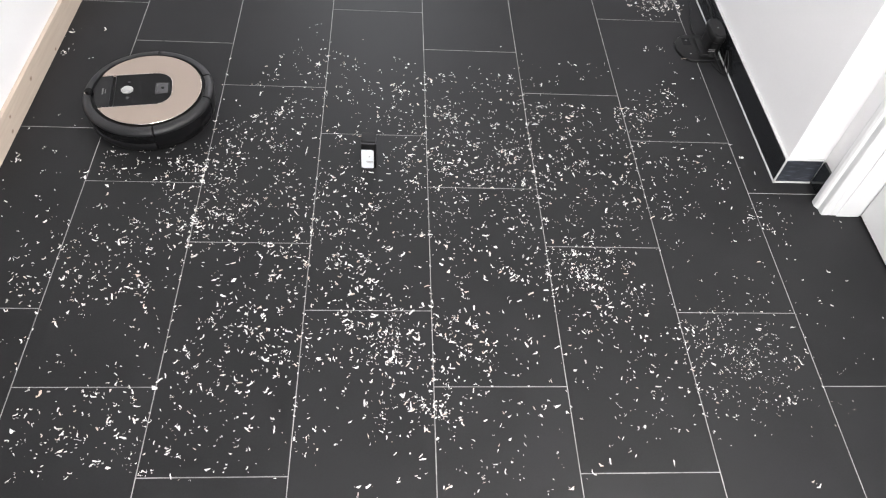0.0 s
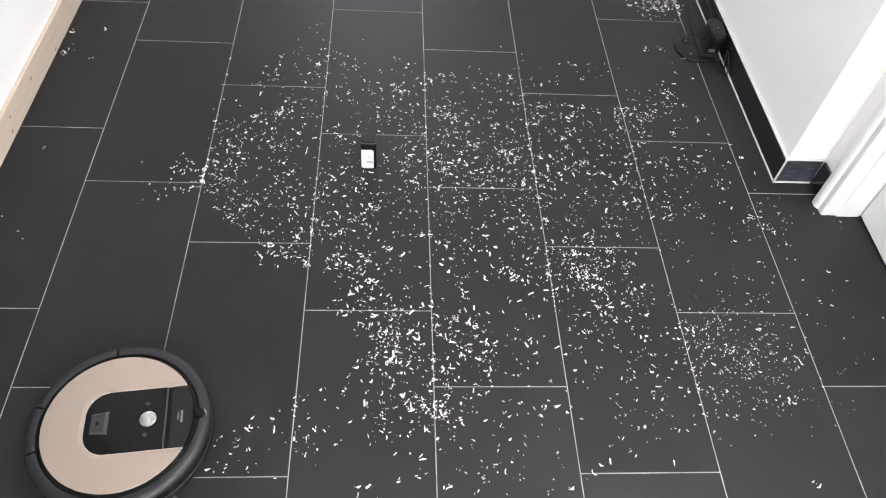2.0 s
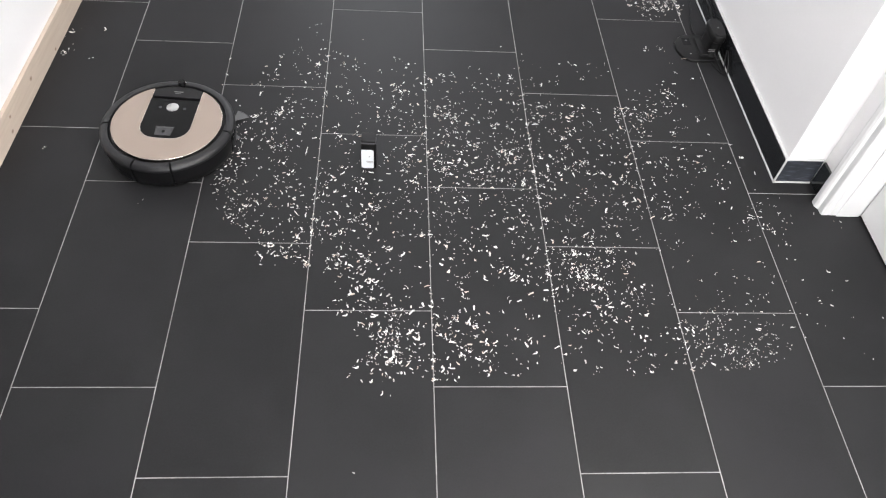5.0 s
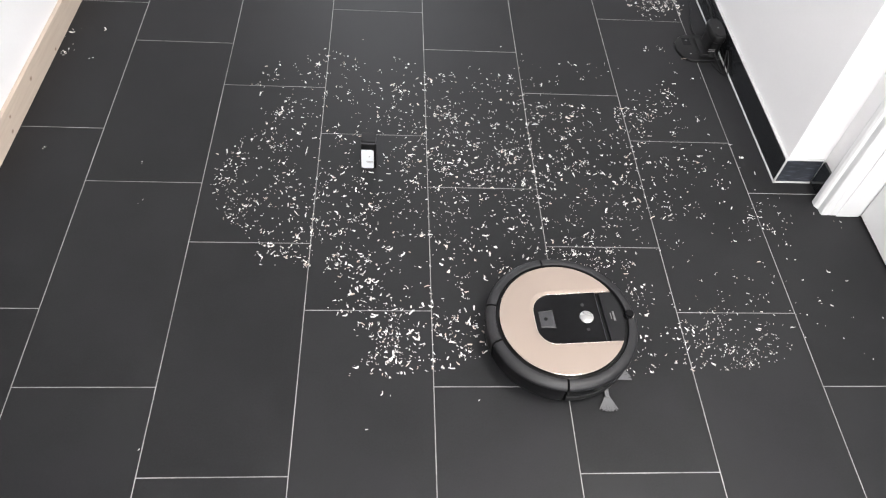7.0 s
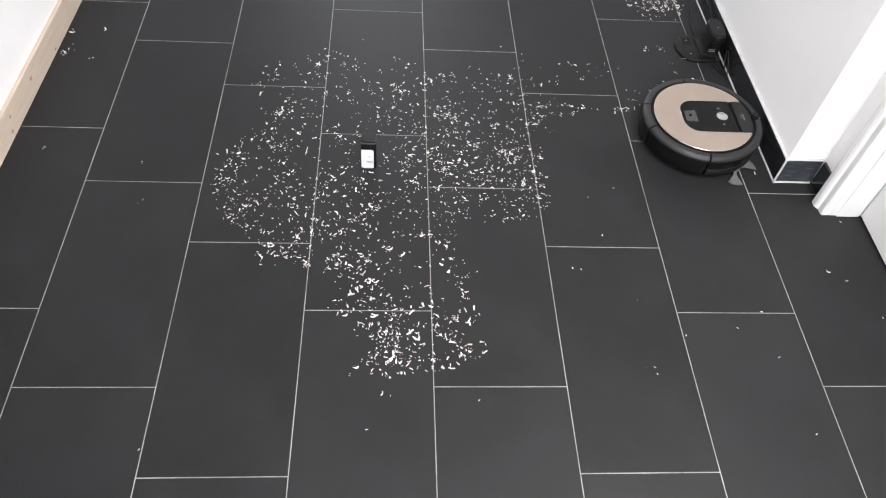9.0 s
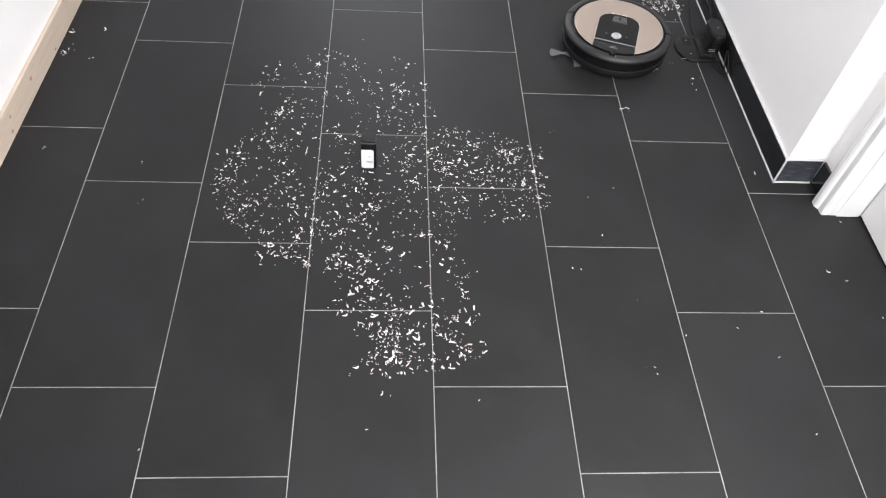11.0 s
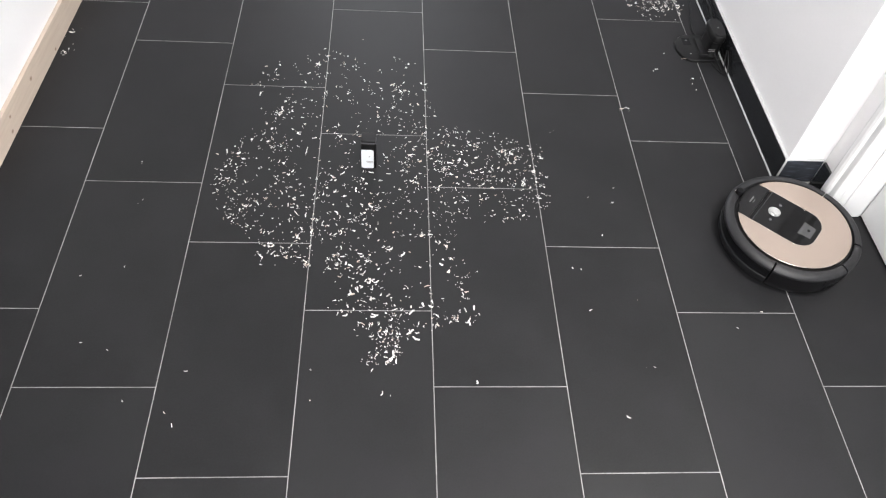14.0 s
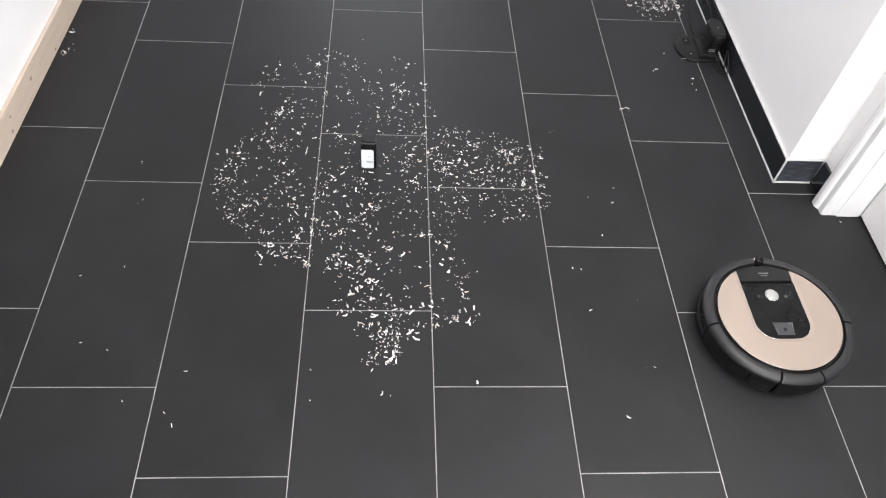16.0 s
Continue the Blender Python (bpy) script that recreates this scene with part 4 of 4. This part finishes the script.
def build_chips():
    """Shavings lie where they fell until the robot runs over them; then they ride in its bin. Those that it
    takes up in the same moment are one object. Returns (dropped, taken, object, place on the floor, shifts while carried)."""
    reach, left, right = 0.160, 0.112, 0.156  # the side brush sweeps on the right alone
    centres = np.array([m.translation[:2] for m in WAY])
    ahead = np.array([(m.to_3x3() @ Vector((1, 0, 0)))[:2] for m in WAY])
    rng = random.Random(3)
    batches = {}

    def taken(x, y, after):
        dx, dy = x - centres[after:, 0], y - centres[after:, 1]
        side = dy * ahead[after:, 0] - dx * ahead[after:, 1]
        hits = np.nonzero((dx * dx + dy * dy < reach * reach) & (side < left) & (side > -right))[0]
        return int(hits[0]) + after if len(hits) else -1

    def swept(x, y):
        """The brush throws what lies a little outside the robot into its way, as it comes nearest."""
        away = np.hypot(x - centres[:375, 0], y - centres[:375, 1])
        return int(np.argmin(away)) if away.min() < 0.235 else -1

    def drawn(x, y, j, exact=False):
        """The shift, in the robot's own axes, that brings a shaving beside it in under its lid."""
        q = WAY[j].inverted() @ Vector((x, y, 0))
        if q.length < 0.14:
            return (0.0, 0.0)
        if exact:
            return (round(-q.x, 2), round(-q.y, 2))
        a = round(math.atan2(q.y, q.x) / (math.pi / 4)) * math.pi / 4
        return (round(-0.15 * math.cos(a), 3), round(-0.15 * math.sin(a), 3))

    none = (0.0, 0.0)
    for x, y, s, luck in scatter():
        stays = luck < 0.004 or inside(x + rng.gauss(0, 0.006), y + rng.gauss(0, 0.006))
        k = -1 if stays else taken(x, y, 0)
        if k < 0 and not stays:
            k = swept(x, y)
        batches.setdefault((-1, k, none, drawn(x, y, k) if k >= 0 else none), []).append(chip_mesh(rng, x, y, s))
    fallen = STRAYS + LATE_STRAYS
    for t, cx, cy, sx, sy, n in HEAPS:
        fallen = fallen + [(t, rng.gauss(cx, sx), rng.gauss(cy, sy), rng.uniform(0.0035, 0.0065)) for _ in range(n)]
    for t, x, y, s in fallen:
        # it falls where the robot last came nearest
        last = round(t * FPS)
        d = max(0, last - 45) + int(np.argmin(np.hypot(x - centres[max(0, last - 45):last, 0], y - centres[max(0, last - 45):last, 1])))
        k = taken(x, y, last + 6)
        batches.setdefault((d, k, drawn(x, y, d, True), drawn(x, y, k, True) if k >= 0 else none), []).append(chip_mesh(rng, x, y, s))
    moving = []
    for d, k, out, back_in in sorted(batches):
        verts, faces = [], []
        base = WAY[d] if d >= 0 else WAY[k] if k >= 0 else Matrix()
        back = base.inverted()
        for p, f in batches[d, k, out, back_in]:
            o = len(verts)
            verts += [back @ Vector(v) for v in p]
            faces += [[o + i for i in q] for q in f]
        me = bpy.data.meshes.new("wood_shavings")
        me.from_pydata(verts, [], faces)
        me.materials.append(CHIP)
        ob = tagged(new("wood_shavings", me), "pale curled wood shavings scattered on the tiles", "wood shavings", "shavings on the floor", "stuff")
        ob.matrix_world = base
        if d >= 0 or k >= 0:
            moving.append((d, k, ob, base, Matrix.Translation((*out, 0)), Matrix.Translation((*back_in, 0))))
    return moving


CHIPS = build_chips()


# ---- floor tiles, laid in thirds ----
def lay_tiles():
    pw, pl, joint = 0.302, 0.602, 0.0020
    shared = {}
    for c in range(-5, 5):
        for k in range(-6, 7):
            x, y = c * pw, (-((c + 1) % 3)) * pl / 3 + k * pl
            # cut at the ends and sides of the room
            x0, x1 = max(x + joint / 2, -1.34), min(x + pw - joint / 2, 1.44)
            y0, y1 = max(y + joint / 2, Y_NEAR - 0.19), min(y + pl - joint / 2, Y_FAR + 0.19)
            if y1 - y0 < 0.02 or x1 - x0 < 0.02:
                continue
            size = (round(x1 - x0, 4), round(y1 - y0, 4))
            if size not in shared:
                ob = part("floor_tile", box(0, x1 - x0, 0, y1 - y0, -0.010, 0.0, 0.0007), TILE, floor)
                shared[size] = ob.data
            else:
                ob = new("floor_tile", shared[size])
                ob.parent = floor
            ob.location = (x0, y0, 0)


lay_tiles()


# turns of the side brush, to a third of a turn: (seconds, degrees)
BRUSH_TURNS = [(0.0, 0), (1.0, 107), (1.5, 15), (3.0, 107), (3.5, 79), (4.0, 33), (6.5, 106), (7.0, 25), (8.5, 71), (11.5, 108), (12.0, 64), (16.0, 0)]


def brush_way():
    """The brush's angle at every second film frame; it spins at about three turns a second."""
    knots = [(0, 0.0)]
    for t, phase in BRUSH_TURNS[1:]:
        k = round(t * FPS)
        about = knots[-1][1] + 37 * (k - knots[-1][0])
        knots.append((k, about + (phase - about + 60) % 120 - 60))
    ks, angles = zip(*knots)
    return [(k, float(np.interp(k, ks, angles))) for k in range(0, len(WAY), 2)]


def motions():
    walk(ROBOT, [(k / FPS, m) for k, m in enumerate(WAY)])
    # the brush spins on its own axle
    walk(BRUSH, [(k / FPS, pose(0.088, -0.129, 0, 0, 0, a)) for k, a in brush_way()])
    lift = Matrix.Translation((0, 0, 0.042))
    for d, k, ob, base, out, back_in in CHIPS:
        # carried until dropped, still until taken, then carried along with the robot
        rows = [(j / FPS, lift @ WAY[j] @ out) for j in range(0, d)]
        rows.append((max(d, 0) / FPS, base))
        if k > max(d, 0):
            rows.append((k / FPS, base))
        if k >= 0:
            ride = WAY[k].inverted() @ base
            rows += [(j / FPS, lift @ WAY[j] @ back_in @ ride) for j in range(k + 1, len(WAY))]
        else:
            rows.append((16.0, base))
        walk(ob, rows)


motions()
